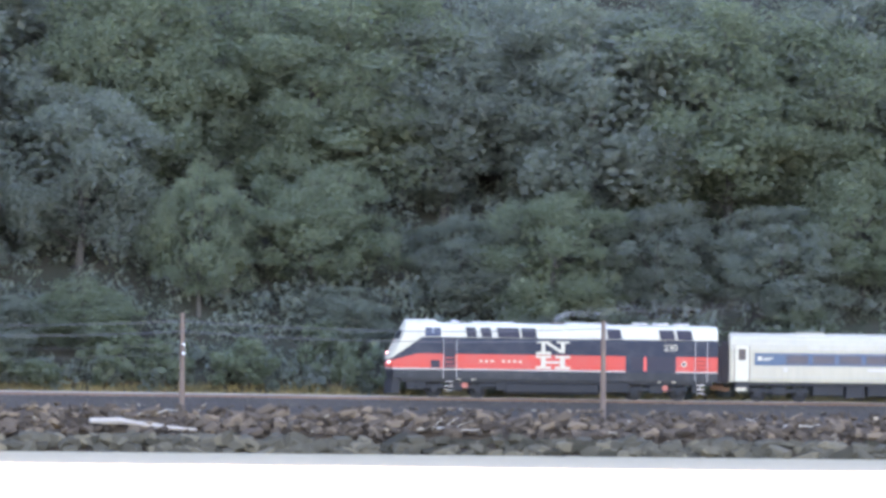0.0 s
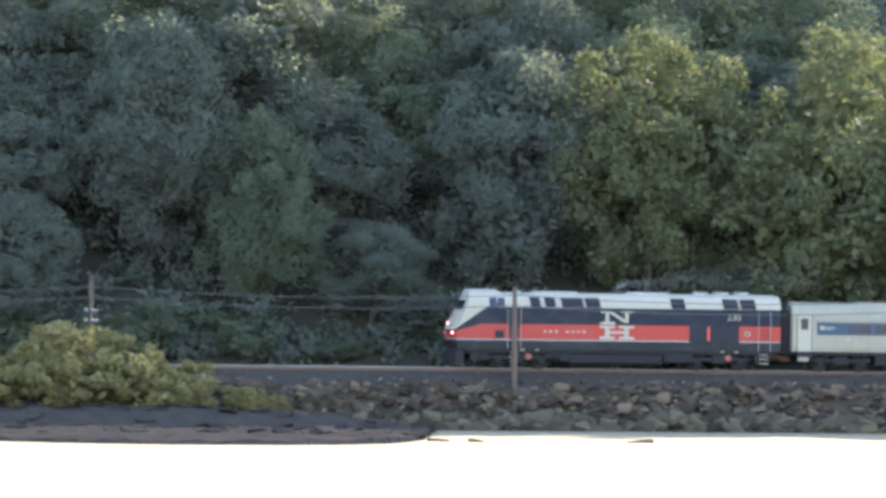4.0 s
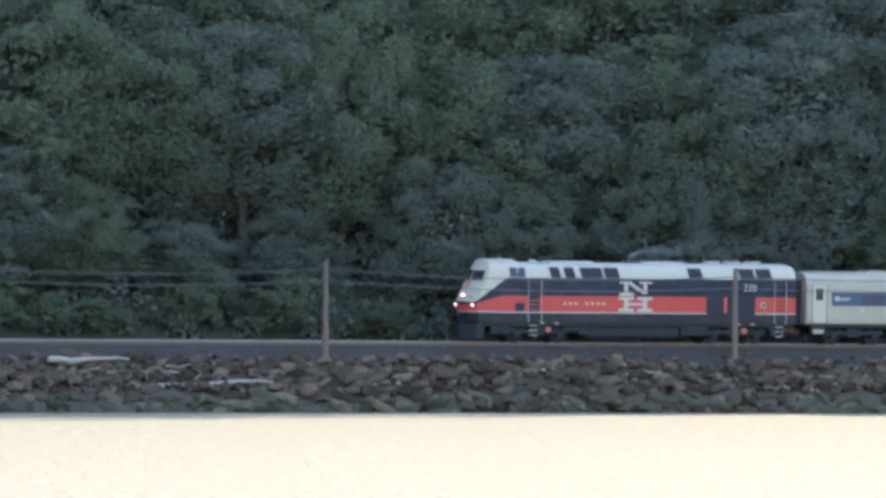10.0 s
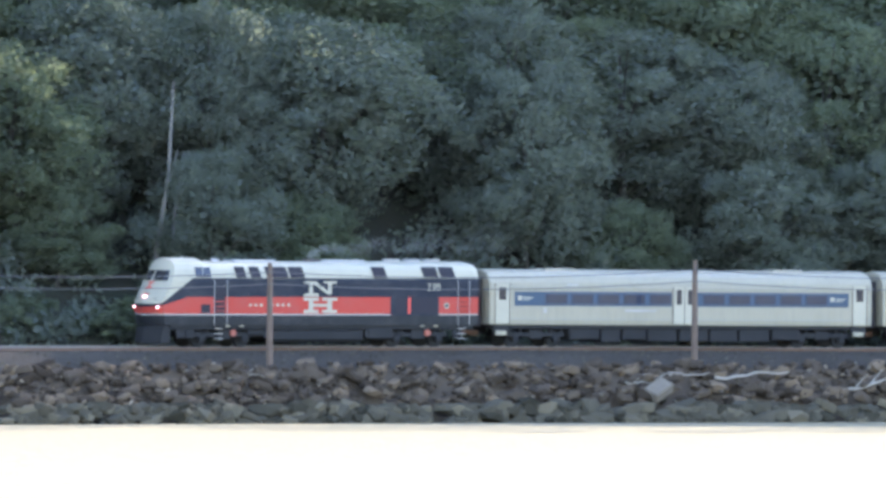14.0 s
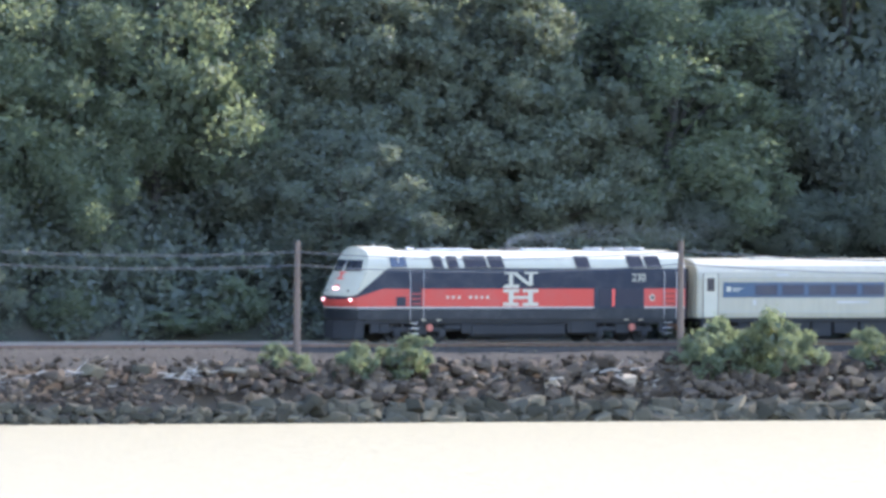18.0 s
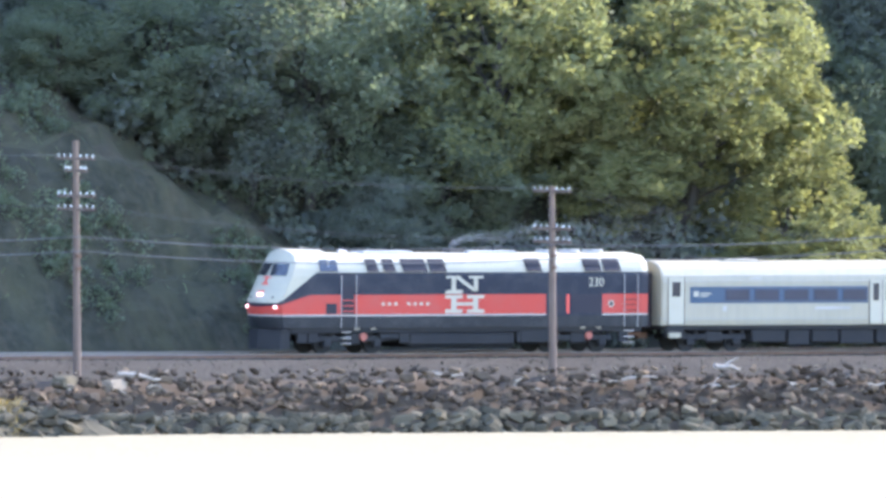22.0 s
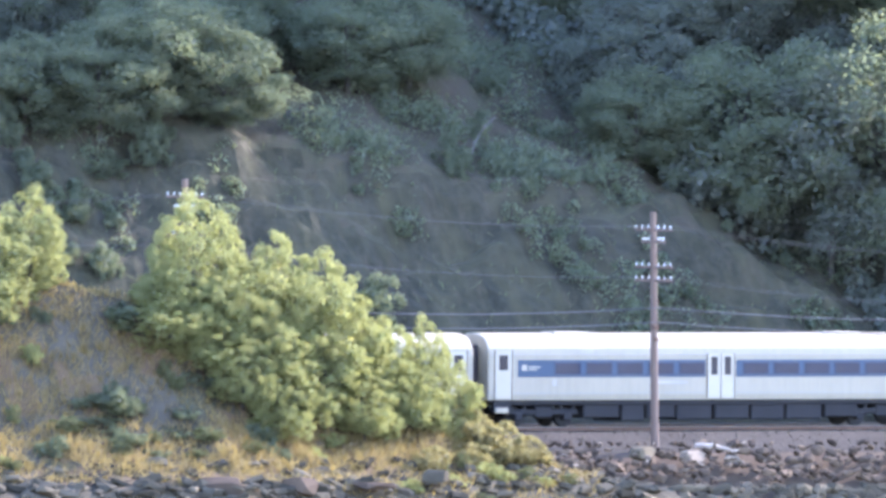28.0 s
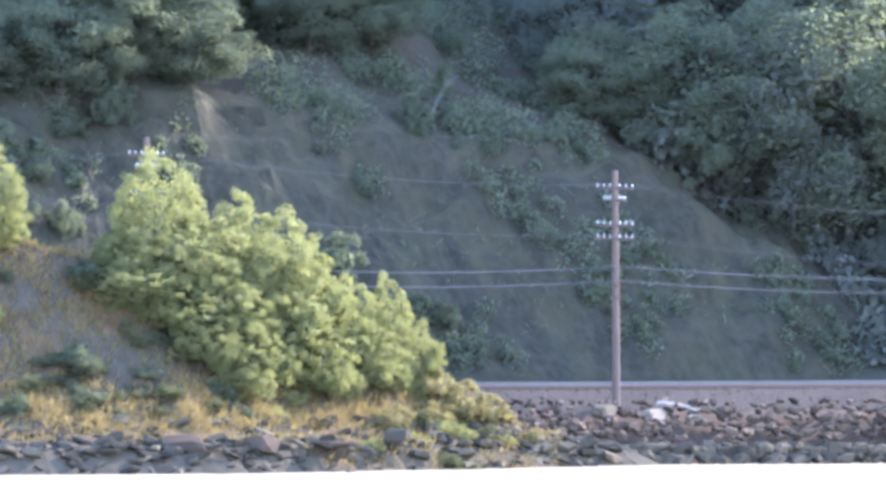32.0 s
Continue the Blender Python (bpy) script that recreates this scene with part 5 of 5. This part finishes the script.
def truck(root, x, base, wheel_r, label, y_out=1.28):
    sh = Shape()
    for sd in (-1, 1):
        y = sd * (y_out - 0.12)
        sh.box((x - base / 2 - 0.55, y - 0.1, 0.55), (x + base / 2 + 0.55, y + 0.1, 0.82), 0.05)
        sh.box((x - 0.45, y - 0.14, 0.42), (x + 0.45, y + 0.14, 0.98), 0.06)
        for w in (-0.5, 0.5):
            sh.box((x + w * base - 0.2, y - 0.13, 0.3), (x + w * base + 0.2, y + 0.15, 0.68), 0.05)
            for q in (-0.34, 0.34):
                sh.disc((x + w * base + q, y, 0.85), 0.1, "z", 0.28, 10)
    sh.box((x - 0.3, -1.1, 0.6), (x + 0.3, 1.1, 1.0), 0.05)
    tr = part("truck", sh, "black", root, label)
    for w in (-0.5, 0.5):
        for sd in (-1, 1):
            wh = part("wheel", Shape().disc((x + w * base, sd * 0.78, wheel_r), wheel_r, "y", 0.13, 22).disc((x + w * base, sd * 0.72, wheel_r), wheel_r * 1.05, "y", 0.04, 22), "black", tr)
    return tr


def logo_shapes(root):
    """Two stacked slab-block devices, drawn as plain bars."""
    def bars(name, items, sd):
        for x0, x1, z0, z1, lean in items:
            sh = Shape()
            z0, z1, y = z0 + 0.27, z1 + 0.27, 1.505 * sd
            sh.add([(x0, y, z0), (x1, y, z0), (x1 + lean, y, z1), (x0 + lean, y, z1), (x0, y + 0.012 * sd, z0), (x1, y + 0.012 * sd, z0), (x1 + lean, y + 0.012 * sd, z1), (x0 + lean, y + 0.012 * sd, z1)],
                   [(0, 1, 2, 3), (4, 5, 6, 7), (0, 1, 5, 4), (1, 2, 6, 5), (2, 3, 7, 6), (3, 0, 4, 7)])
            part(name, sh, "white", root, "white bar of a block device painted on the side")

    L, R = -9.35, -11.5
    for sd in (1, -1):
        bars("painted_bar", [(L - 0.05, L - 0.85, 3.22, 3.33, 0), (R + 0.85, R + 0.05, 3.22, 3.33, 0), (L - 0.35, L - 0.58, 2.62, 3.22, 0), (R + 0.35, R + 0.58, 2.62, 3.22, 0),
                                (L - 0.95, L - 0.0, 2.50, 2.62, 0), (L - 0.1, L - 0.95, 2.62, 2.68, 0), (R + 0.62, R + 0.30, 2.62, 3.24, 0.98)], sd)
        bars("painted_bar", [(L, L - 0.95, 2.28, 2.44, 0), (R + 0.95, R, 2.28, 2.44, 0), (L - 0.33, L - 0.62, 1.76, 2.28, 0), (R + 0.33, R + 0.62, 1.76, 2.28, 0),
                                (L, L - 0.95, 1.60, 1.77, 0), (R + 0.95, R, 1.60, 1.77, 0), (R + 0.6, L - 0.6, 1.95, 2.10, 0)], sd)


def build_loco():
    root = empty("diesel_locomotive")
    tagged(root, "streamlined diesel locomotive in white, dark blue and orange-red", "locomotive")
    body = loco_body(root)
    # underframe, pilot, tank, trucks
    part("underframe", Shape().box((-20.4, -1.4, 0.95), (-0.9, 1.4, 1.3), 0.05), "black", root)
    part("pilot_plow", Shape().add([(0.05, 0, 0.22), (-0.35, 1.35, 0.22), (-0.35, -1.35, 0.22), (-0.05, 0, 1.15), (-0.45, 1.42, 1.15), (-0.45, -1.42, 1.15), (-0.9, 1.4, 0.25), (-0.9, -1.4, 0.25), (-0.9, 1.42, 1.15), (-0.9, -1.42, 1.15)],
         [(0, 1, 4, 3), (0, 2, 5, 3), (1, 6, 8, 4), (2, 7, 9, 5), (3, 4, 8, 9, 5)]), "black", root)
    part("fuel_tank", Shape().box((-13.4, -1.38, 0.28), (-7.4, 1.38, 1.05), 0.22), "black", root, "dusty black fuel tank")
    part("equipment_box", Shape().box((-15.2, 0.95, 0.45), (-13.6, 1.42, 1.05), 0.06), "black", root)
    for x in (-4.4, -16.9):
        tr = truck(root, x, 2.75, 0.51, "dark dusty four-wheel truck")
        part("journal_tag", Shape().disc((x - 0.55, 1.34, 0.78), 0.19, "y", 0.1, 14), "tag", tr, "faded orange bearing cover")
        for dx in (-0.15, -1.05):
            part("pale_fitting", Shape().box((x + dx - 0.16, 1.36, 1.12), (x + dx + 0.12, 1.42, 1.2), 0.02), "white", tr)
    for x0, x1, z, r in ((-6.9, -5.9, 0.78, 0.2), (-15.3, -13.6, 0.62, 0.22)):
        for sd in (1, -1):
            part("air_tank", Shape().tube([(x0, 1.15 * sd, z), (x1, 1.15 * sd, z)], r, 12), "black", root)
    for x in (-1.6, -2.2, -7.2, -13.7, -19.4):
        for sd in (1, -1):
            part("side_skirt", Shape().box((x - 0.28, 1.32 * sd - 0.05, 0.5), (x + 0.28, 1.32 * sd + 0.05, 1.22), 0.03), "black", root)
    part("coupler", Shape().box((-21.2, -0.18, 0.7), (-20.3, 0.18, 1.05), 0.06), "rust", root)
    part("end_diaphragm", Shape().box((-21.05, -0.62, 1.1), (-20.6, 0.62, 3.5), 0.06), "rubber", root)
    # windows, intakes and grilles along the sides
    for sd in (1, -1):
        def panel(name, x0, x1, z0, z1, mat, y=None, t=0.03, label="", slant=0.0):
            yy = (body_half((z0 + z1) / 2) + 0.004 if y is None else y) * sd
            tilt = (body_half(z1) - body_half(z0)) * sd
            sh = Shape()
            a = [(x0, yy - tilt / 2, z0), (x1, yy - tilt / 2, z0), (x1 + slant, yy + tilt / 2, z1), (x0 + slant, yy + tilt / 2, z1)]
            b = [(x, y2 + t * sd, z) for x, y2, z in a]
            sh.add(a + b, [(4, 5, 6, 7), (0, 1, 5, 4), (1, 2, 6, 5), (2, 3, 7, 6), (3, 0, 4, 7)])
            return part(name, sh, mat, root, label)

        cabw = panel("cab_window", -2.45, -3.42, 3.82, 4.36, "glass", None, 0.02)
        part("window_mullion", Shape().box((-2.96, sd * 1.42 - 0.05, 3.82), (-2.9, sd * 1.42 + 0.05, 4.36), 0.01), "grey", cabw)
        for x0, x1 in ((-5.05, -5.68), (-5.97, -6.62), (-7.0, -8.36), (-8.5, -9.42), (-13.85, -14.72), (-17.1, -18.05), (-18.2, -19.15)):
            g = panel("intake_grille", x0, x1, 3.8, 4.40, "grille", None, 0.015, "", 0.11)
            sh = Shape()
            for i in range(5):
                z = 3.85 + i * 0.11
                yy = (body_half(z) + 0.03) * sd
                sh.box((x1 + 0.02 * i + 0.02, yy - 0.015, z), (x0 + 0.02 * i, yy + 0.015, z + 0.035), 0.005)
            part("slats", sh, "grille", g)
        panel("battery_door", -2.8, -3.38, 1.86, 2.34, "grille", 1.502, 0.012)
        panel("radiator_grille", -15.3, -16.05, 1.86, 2.7, "grille", 1.502, 0.012)
        panel("door_post", -16.1, -16.25, 1.84, 2.72, "red", 1.502, 0.012)
        panel("dynamic_grille", -16.35, -18.0, 1.86, 2.74, "grille", 1.502, 0.014)
        panel("cab_door", -3.66, -4.34, 1.84, 3.7, "grille", 1.5, 0.003)
        crest = part("crest", Shape().disc((-18.6, 1.505 * sd, 2.28), 0.17, "y", 0.012, 16), "white", root, "small round white crest")
        part("crest_centre", Shape().disc((-18.6, 1.513 * sd, 2.28), 0.1, "y", 0.012, 12), "black", crest)
        # small pale lettering, not legible: bars
        for i in range(8):
            if i == 3:
                continue
            x = -5.85 - i * 0.35
            panel("lettering_bar", x, x - 0.17, 2.24, 2.38, "white", 1.502, 0.005)
        for x in (-3.6, -4.42, -19.3, -20.05):
            part("handrail", Shape().tube([(x, 1.55 * sd, 1.2), (x, 1.58 * sd, 1.4), (x, 1.58 * sd, 3.5), (x, 1.52 * sd, 3.65)], 0.018, 6), "grey", root)
        for x0, x1, mat in ((-3.7, -4.3, "red"), (-19.35, -20.0, "black")):
            for i in range(3):
                part("door_step", Shape().box((x1, 1.5 * sd - 0.02, 1.96 + i * 0.25), (x0, 1.5 * sd + 0.05, 2.0 + i * 0.25), 0.01), "red" if mat == "red" else "black", root)
            for i in range(3):
                part("stirrup_step", Shape().box((x1 + 0.05, 1.3 * sd - 0.12, 0.45 + i * 0.27), (x0 - 0.05, 1.3 * sd + 0.12, 0.49 + i * 0.27), 0.01), "steel", root)
        part("pale_plate", Shape().box((-3.15, 1.45 * sd - 0.02, 1.36), (-2.75, 1.45 * sd + 0.02, 1.64), 0.02), "white", root)
        # ditch lamps and windscreens
        part("ditch_lamp", Shape().tube([(nose_x(1.2, 2.18) - 0.05, 1.2 * sd, 2.18), (nose_x(1.2, 2.18) + 0.09, 1.2 * sd, 2.18)], 0.065, 14), "lamp", root, "glowing round ditch lamp")
        ws = part("windscreen", nose_patch(0.15 * sd, 1.24 * sd, 3.62, 4.18, 0.03, 6, -0.12), "glass", root, "dark raked windscreen")
        part("wiper", Shape().tube([(nose_x(0.5, 3.78) + 0.06, 0.5 * sd, 3.78), (nose_x(0.6, 4.1) + 0.06, 0.62 * sd, 4.1)], 0.014, 5), "black", ws)
        part("headlight", Shape().tube([(nose_x(0.13, 2.74) - 0.05, 0.13 * sd, 2.74), (nose_x(0.13, 2.74) + 0.05, 0.13 * sd, 2.74)], 0.07, 14), "lamp", root, "glowing twin headlight")
        part("marker_lamp", Shape().tube([(nose_x(0.95, 2.62) - 0.05, 0.95 * sd, 2.62), (nose_x(0.95, 2.62) + 0.04, 0.95 * sd, 2.62)], 0.05, 10), "black", root)
    for z0, z1, w in ((2.86, 2.93, 0.26), (3.2, 3.28, 0.3), (3.28, 3.5, 0.10), (3.5, 3.58, 0.3)):
        part("nose_device", nose_patch(-w, w, z0, z1, 0.012, 4), "red", root, "small red block device on the nose")
    logo_shapes(root)
    for sd in (1, -1):
        cu = bpy.data.curves.new("road_number", "FONT")
        cu.body, cu.size, cu.extrude, cu.align_x = "230", 0.58, 0.004, "CENTER"
        ob = new("road_number", cu)
        bpy.context.view_layer.update()
        me = bpy.data.meshes.new_from_object(ob.evaluated_get(bpy.context.evaluated_depsgraph_get()))
        bpy.data.objects.remove(ob)
        me.materials.append(M["white"])
        num = new("road_number", me)
        num.parent = root
        num.matrix_basis = pose(-17.75, 1.508 * sd, 3.1, 90, 0, 180 if sd > 0 else 0)
        num["label"] = "white painted road number"
    # roof
    for x, w, h in ((-6.6, 1.0, 0.09), (-12.4, 0.9, 0.10)):
        part("roof_hatch", Shape().box((x - 1.5, -w * 0.6, 4.58), (x + 1.2, w * 0.6, 4.66 + h), 0.05), "grey", root)
    part("exhaust_pipe", Shape().box((-11.2, -0.3, 4.6), (-10.3, 0.3, 4.82), 0.05), "grime", root)
    for x in (-15.9, -17.2, -18.5):
        f = part("radiator_fan", Shape().disc((x, 0, 4.74), 0.5, "z", 0.14, 20), "grey", root)
        part("fan_hub", Shape().disc((x, 0, 4.83), 0.16, "z", 0.06, 12), "black", f)
    # a thin drift of exhaust, blown back along the roof: fine soot specks
    rng = np.random.default_rng(31)
    n = 3600
    u = rng.random(n) ** 1.25
    along = u * 13.0
    mid = np.stack([-10.6 - along, rng.normal(size=n) * (0.15 + 0.05 * along), 4.95 + 0.75 * (1 - np.exp(-along / 2.5)) + rng.normal(size=n) * (0.10 + 0.035 * along) + 0.15 * np.sin(along * 1.7)], 1)
    a, b = rng.normal(size=(n, 3)), rng.normal(size=(n, 3))
    a, b = a / np.linalg.norm(a, axis=1)[:, None] * 0.016, b / np.linalg.norm(b, axis=1)[:, None] * 0.016
    soot = new("exhaust_smoke", quads_mesh("exhaust_smoke", np.stack([mid - a, mid - b, mid + a, mid + b], 1).reshape(-1, 3), M["smoke"]))
    soot.parent = root
    soot["label"] = "thin grey exhaust smoke trailing over the roof"
    part("air_horn", Shape().tube([(-4.6, 0.4, 4.72), (-4.1, 0.4, 4.74)], 0.05, 8, 2.0), "steel", root)
    part("aerial_dome", Shape().tube([(-2.6, -0.3, 4.78), (-2.6, -0.3, 4.94)], 0.12, 10, 0.4), "white", root)
    return root


COACH_LEN = 24.6


def build_coach(last=False, centre=True):
    L = COACH_LEN
    root = empty("passenger_coach")
    tagged(root, "silver-white commuter coach with a blue window band", "train coach", "coaches of the train")
    prof = [(1.46, 1.24), (1.5, 1.5), (1.5, 3.3), (1.45, 3.58), (1.28, 3.9), (0.98, 4.12), (0.5, 4.24), (0, 4.28)]
    ring = prof + [(-y, z) for y, z in prof[-2::-1]]
    n = len(ring)
    xs = [0.0, -0.06, -2, -6, -10, -14, -18, -22, -L + 0.06, -L]
    vs = [(x, y * (0.97 if i in (0, len(xs) - 1) else 1), z - (0.04 if i in (0, len(xs) - 1) and z > 3.3 else 0)) for i, x in enumerate(xs) for y, z in ring]
    fs = [(i * n + k, i * n + k + 1, (i + 1) * n + k + 1, (i + 1) * n + k) for i in range(len(xs) - 1) for k in range(n - 1)]
    fs += [tuple(range(n)), tuple((len(xs) - 1) * n + k for k in range(n)), ]
    part("body", Shape().add(vs, fs), "coach", root)
    part("underframe", Shape().box((-L + 0.3, -1.35, 1.0), (-0.3, 1.35, 1.27), 0.04), "black", root)
    rng = random.Random(6)
    x = -5.2
    # boxes made deep and close-set to stand in for shade under the coach
    while x > -L + 5.6:
        w = rng.uniform(0.9, 2.2)
        part("equipment_box", Shape().box((x - w, -1.28, rng.uniform(0.26, 0.44)), (x, 1.28, 1.05), 0.06), "black", root)
        x -= w + rng.uniform(0.04, 0.18)
    for x in (-3.1, -L + 3.1):
        truck(root, x, 2.6, 0.46, "dark dusty four-wheel truck", 1.2)
    for x in (0.22, -L - 0.22):
        part("gangway_bellows", Shape().box((x - 0.25, -0.62, 1.1), (x + 0.25, 0.62, 3.75), 0.08), "rubber", root)
        part("coupler", Shape().box((x - 0.3, -0.15, 0.6), (x + 0.3, 0.15, 0.9), 0.05), "rust", root)
    for sd in (1, -1):
        y = 1.5 * sd

        def plate(name, x0, x1, z0, z1, mat, out, parent=root, label="", t=0.012):
            a, b = sorted((y + out * sd, y + (out + t) * sd))
            return part(name, Shape().box((x1, a, z0), (x0, b, z1), 0.004), mat, parent, label)

        tail = -L + (0.3 if last else 1.55)
        for x0, x1 in ((-1.55, -11.6), (-13.25, tail)) if centre else ((-1.55, tail),):
            plate("blue_band", x0, x1, 2.28, 3.06, "blue", 0.002, root, "blue painted window band")
        xw = [-3.5 - 1.66 * i for i in range(5)] + [-13.6 - 1.66 * i for i in range(5)] + ([] if centre else [-11.85])
        for i, xa in enumerate(xw):
            fr = plate("window", xa, xa - 1.42, 2.38, 2.96, "blue_dark", 0.012)
            plate("pane", xa - 0.05, xa - 1.37, 2.43, 2.91, "pane", 0.022, fr)
        for xa in (-1.75, -L + 2.75):
            mk = plate("band_mark", xa, xa - 0.28, 2.58, 2.84, "white", 0.016, root, "small white mark on the blue band")
            plate("mark_bar", xa - 0.36, xa - 0.98, 2.7, 2.77, "white", 0.016, mk)
            plate("mark_bar", xa - 0.36, xa - 0.8, 2.59, 2.65, "white", 0.016, mk)
        if last:
            cw = plate("cab_window", -L + 1.5, -L + 0.72, 2.42, 3.12, "blue_dark", 0.014)
            plate("pane", -L + 1.44, -L + 0.78, 2.48, 3.06, "glass", 0.024, cw)
        for xa in (-0.35,) if last else (-0.35, -L + 1.25):
            dr = plate("end_door", xa, xa - 0.86, 1.3, 3.45, "white", 0.01, root, "white end door with a dark window")
            plate("door_window", xa - 0.2, xa - 0.66, 2.6, 3.28, "glass", 0.022, dr)
            plate("door_seam", xa + 0.05, xa, 1.25, 3.5, "grime", 0.012, dr)
            plate("door_seam", xa - 0.86, xa - 0.91, 1.25, 3.5, "grime", 0.012, dr)
            st = part("step_well", Shape().box((xa - 0.9, y - 0.2 * sd - 0.12, 0.65), (xa + 0.02, y - 0.2 * sd + 0.12, 1.32), 0.02), "black", root)
            part("step_plate", Shape().box((xa - 0.7, y - 0.12 * sd - 0.16, 0.65), (xa - 0.05, y - 0.12 * sd + 0.16, 0.9), 0.02), "coach", st)
        for xa in (-11.72, -12.45) if centre else ():
            dr = plate("centre_door", xa, xa - 0.68, 1.3, 3.34, "white", 0.01, root, "white sliding centre door")
            plate("door_window", xa - 0.17, xa - 0.51, 2.38, 3.2, "glass", 0.022, dr)
            plate("door_seam", xa - 0.68, xa - 0.73, 1.28, 3.36, "grime", 0.012, dr)
        if centre:
            plate("door_seam", -11.66, -11.71, 1.28, 3.36, "grime", 0.012)
        x0 = -8.6 if centre else -11.6
        plate("car_lettering", x0, x0 - 2.0, 1.98, 2.1, "grey", 0.003, root, "small grey lettering bar")
        plate("side_vent", -3.4, -3.6, 1.9, 2.15, "grey", 0.004)
        plate("roof_vent_mark", -4.9, -5.6, 3.4, 3.48, "grey", -0.02)
        plate("drip_rail", -0.1, -L + 0.1, 3.3, 3.33, "grey", 0.0, root, "", 0.02)
    for x in (-4.0, -L + 6.0):
        part("roof_unit", Shape().box((x - 2.0, -0.6, 4.1), (x, 0.6, 4.33), 0.06), "coach", root)
    part("end_window", Shape().box((-L - 0.02, 0.75, 2.5), (-L + 0.02, 1.2, 3.15), 0.01), "glass", root)
    return root


# ---------------------------------------------------------------- build it all
build_ground()
build_track(0.0, "near railway track with worn bright rails on grey ballast")
build_track(4.2, "far railway track with worn bright rails on grey ballast")
CLIFF = build_cliff()
build_headland()
build_spit()
build_woods(CLIFF)
build_grass()
for s_, top_, k_ in POLES:
    build_pole(s_, top_, k_)
build_wires()
build_boulders()
build_shore_stones()
build_driftwood()
loco = build_loco()
coach = build_coach()
plain = build_coach(False, False)
plain["label"] = "silver-white commuter coach with an unbroken blue window band"
coaches = [coach, plain] + [copy_thing(ob, Matrix()) for ob in (coach, coach, coach, plain)] + [build_coach(True)]
coaches[-1]["label"] = "silver-white cab coach at the tail of the train"
build_riprap()

SPEED = 23.8


def on_line(s, front, back):
    """The pose of a vehicle whose nose is at s and whose trucks stand at those distances behind it."""
    a, b = spot(s - front, 0, rail_z(s - front)), spot(s - back, 0, rail_z(s - back))
    u = (a - b).normalized()
    yv = Vector((0, 0, 1)).cross(u).normalized()
    m = Matrix((u, yv, u.cross(yv))).transposed().to_4x4()
    m.translation = a + u * front
    return m


def motions():
    times = [i * 0.5 for i in range(65)]

    def nose(t):
        """The train loses a metre on the way, round the tighter curve."""
        return SPEED * t - 0.1 - float(np.interp(t, (0, 5, 13, 16, 18.5, 32), (0, 0.2, 0.5, 0.6, 1.3, 1.3)))

    walk(loco, [(t, on_line(nose(t), 4.4, 16.9)) for t in times])
    for i, c in enumerate(coaches):
        lag = 21.5 + i * (COACH_LEN + 0.82)
        walk(c, [(t, on_line(nose(t) - lag, 3.1, COACH_LEN - 3.1)) for t in times])


motions()
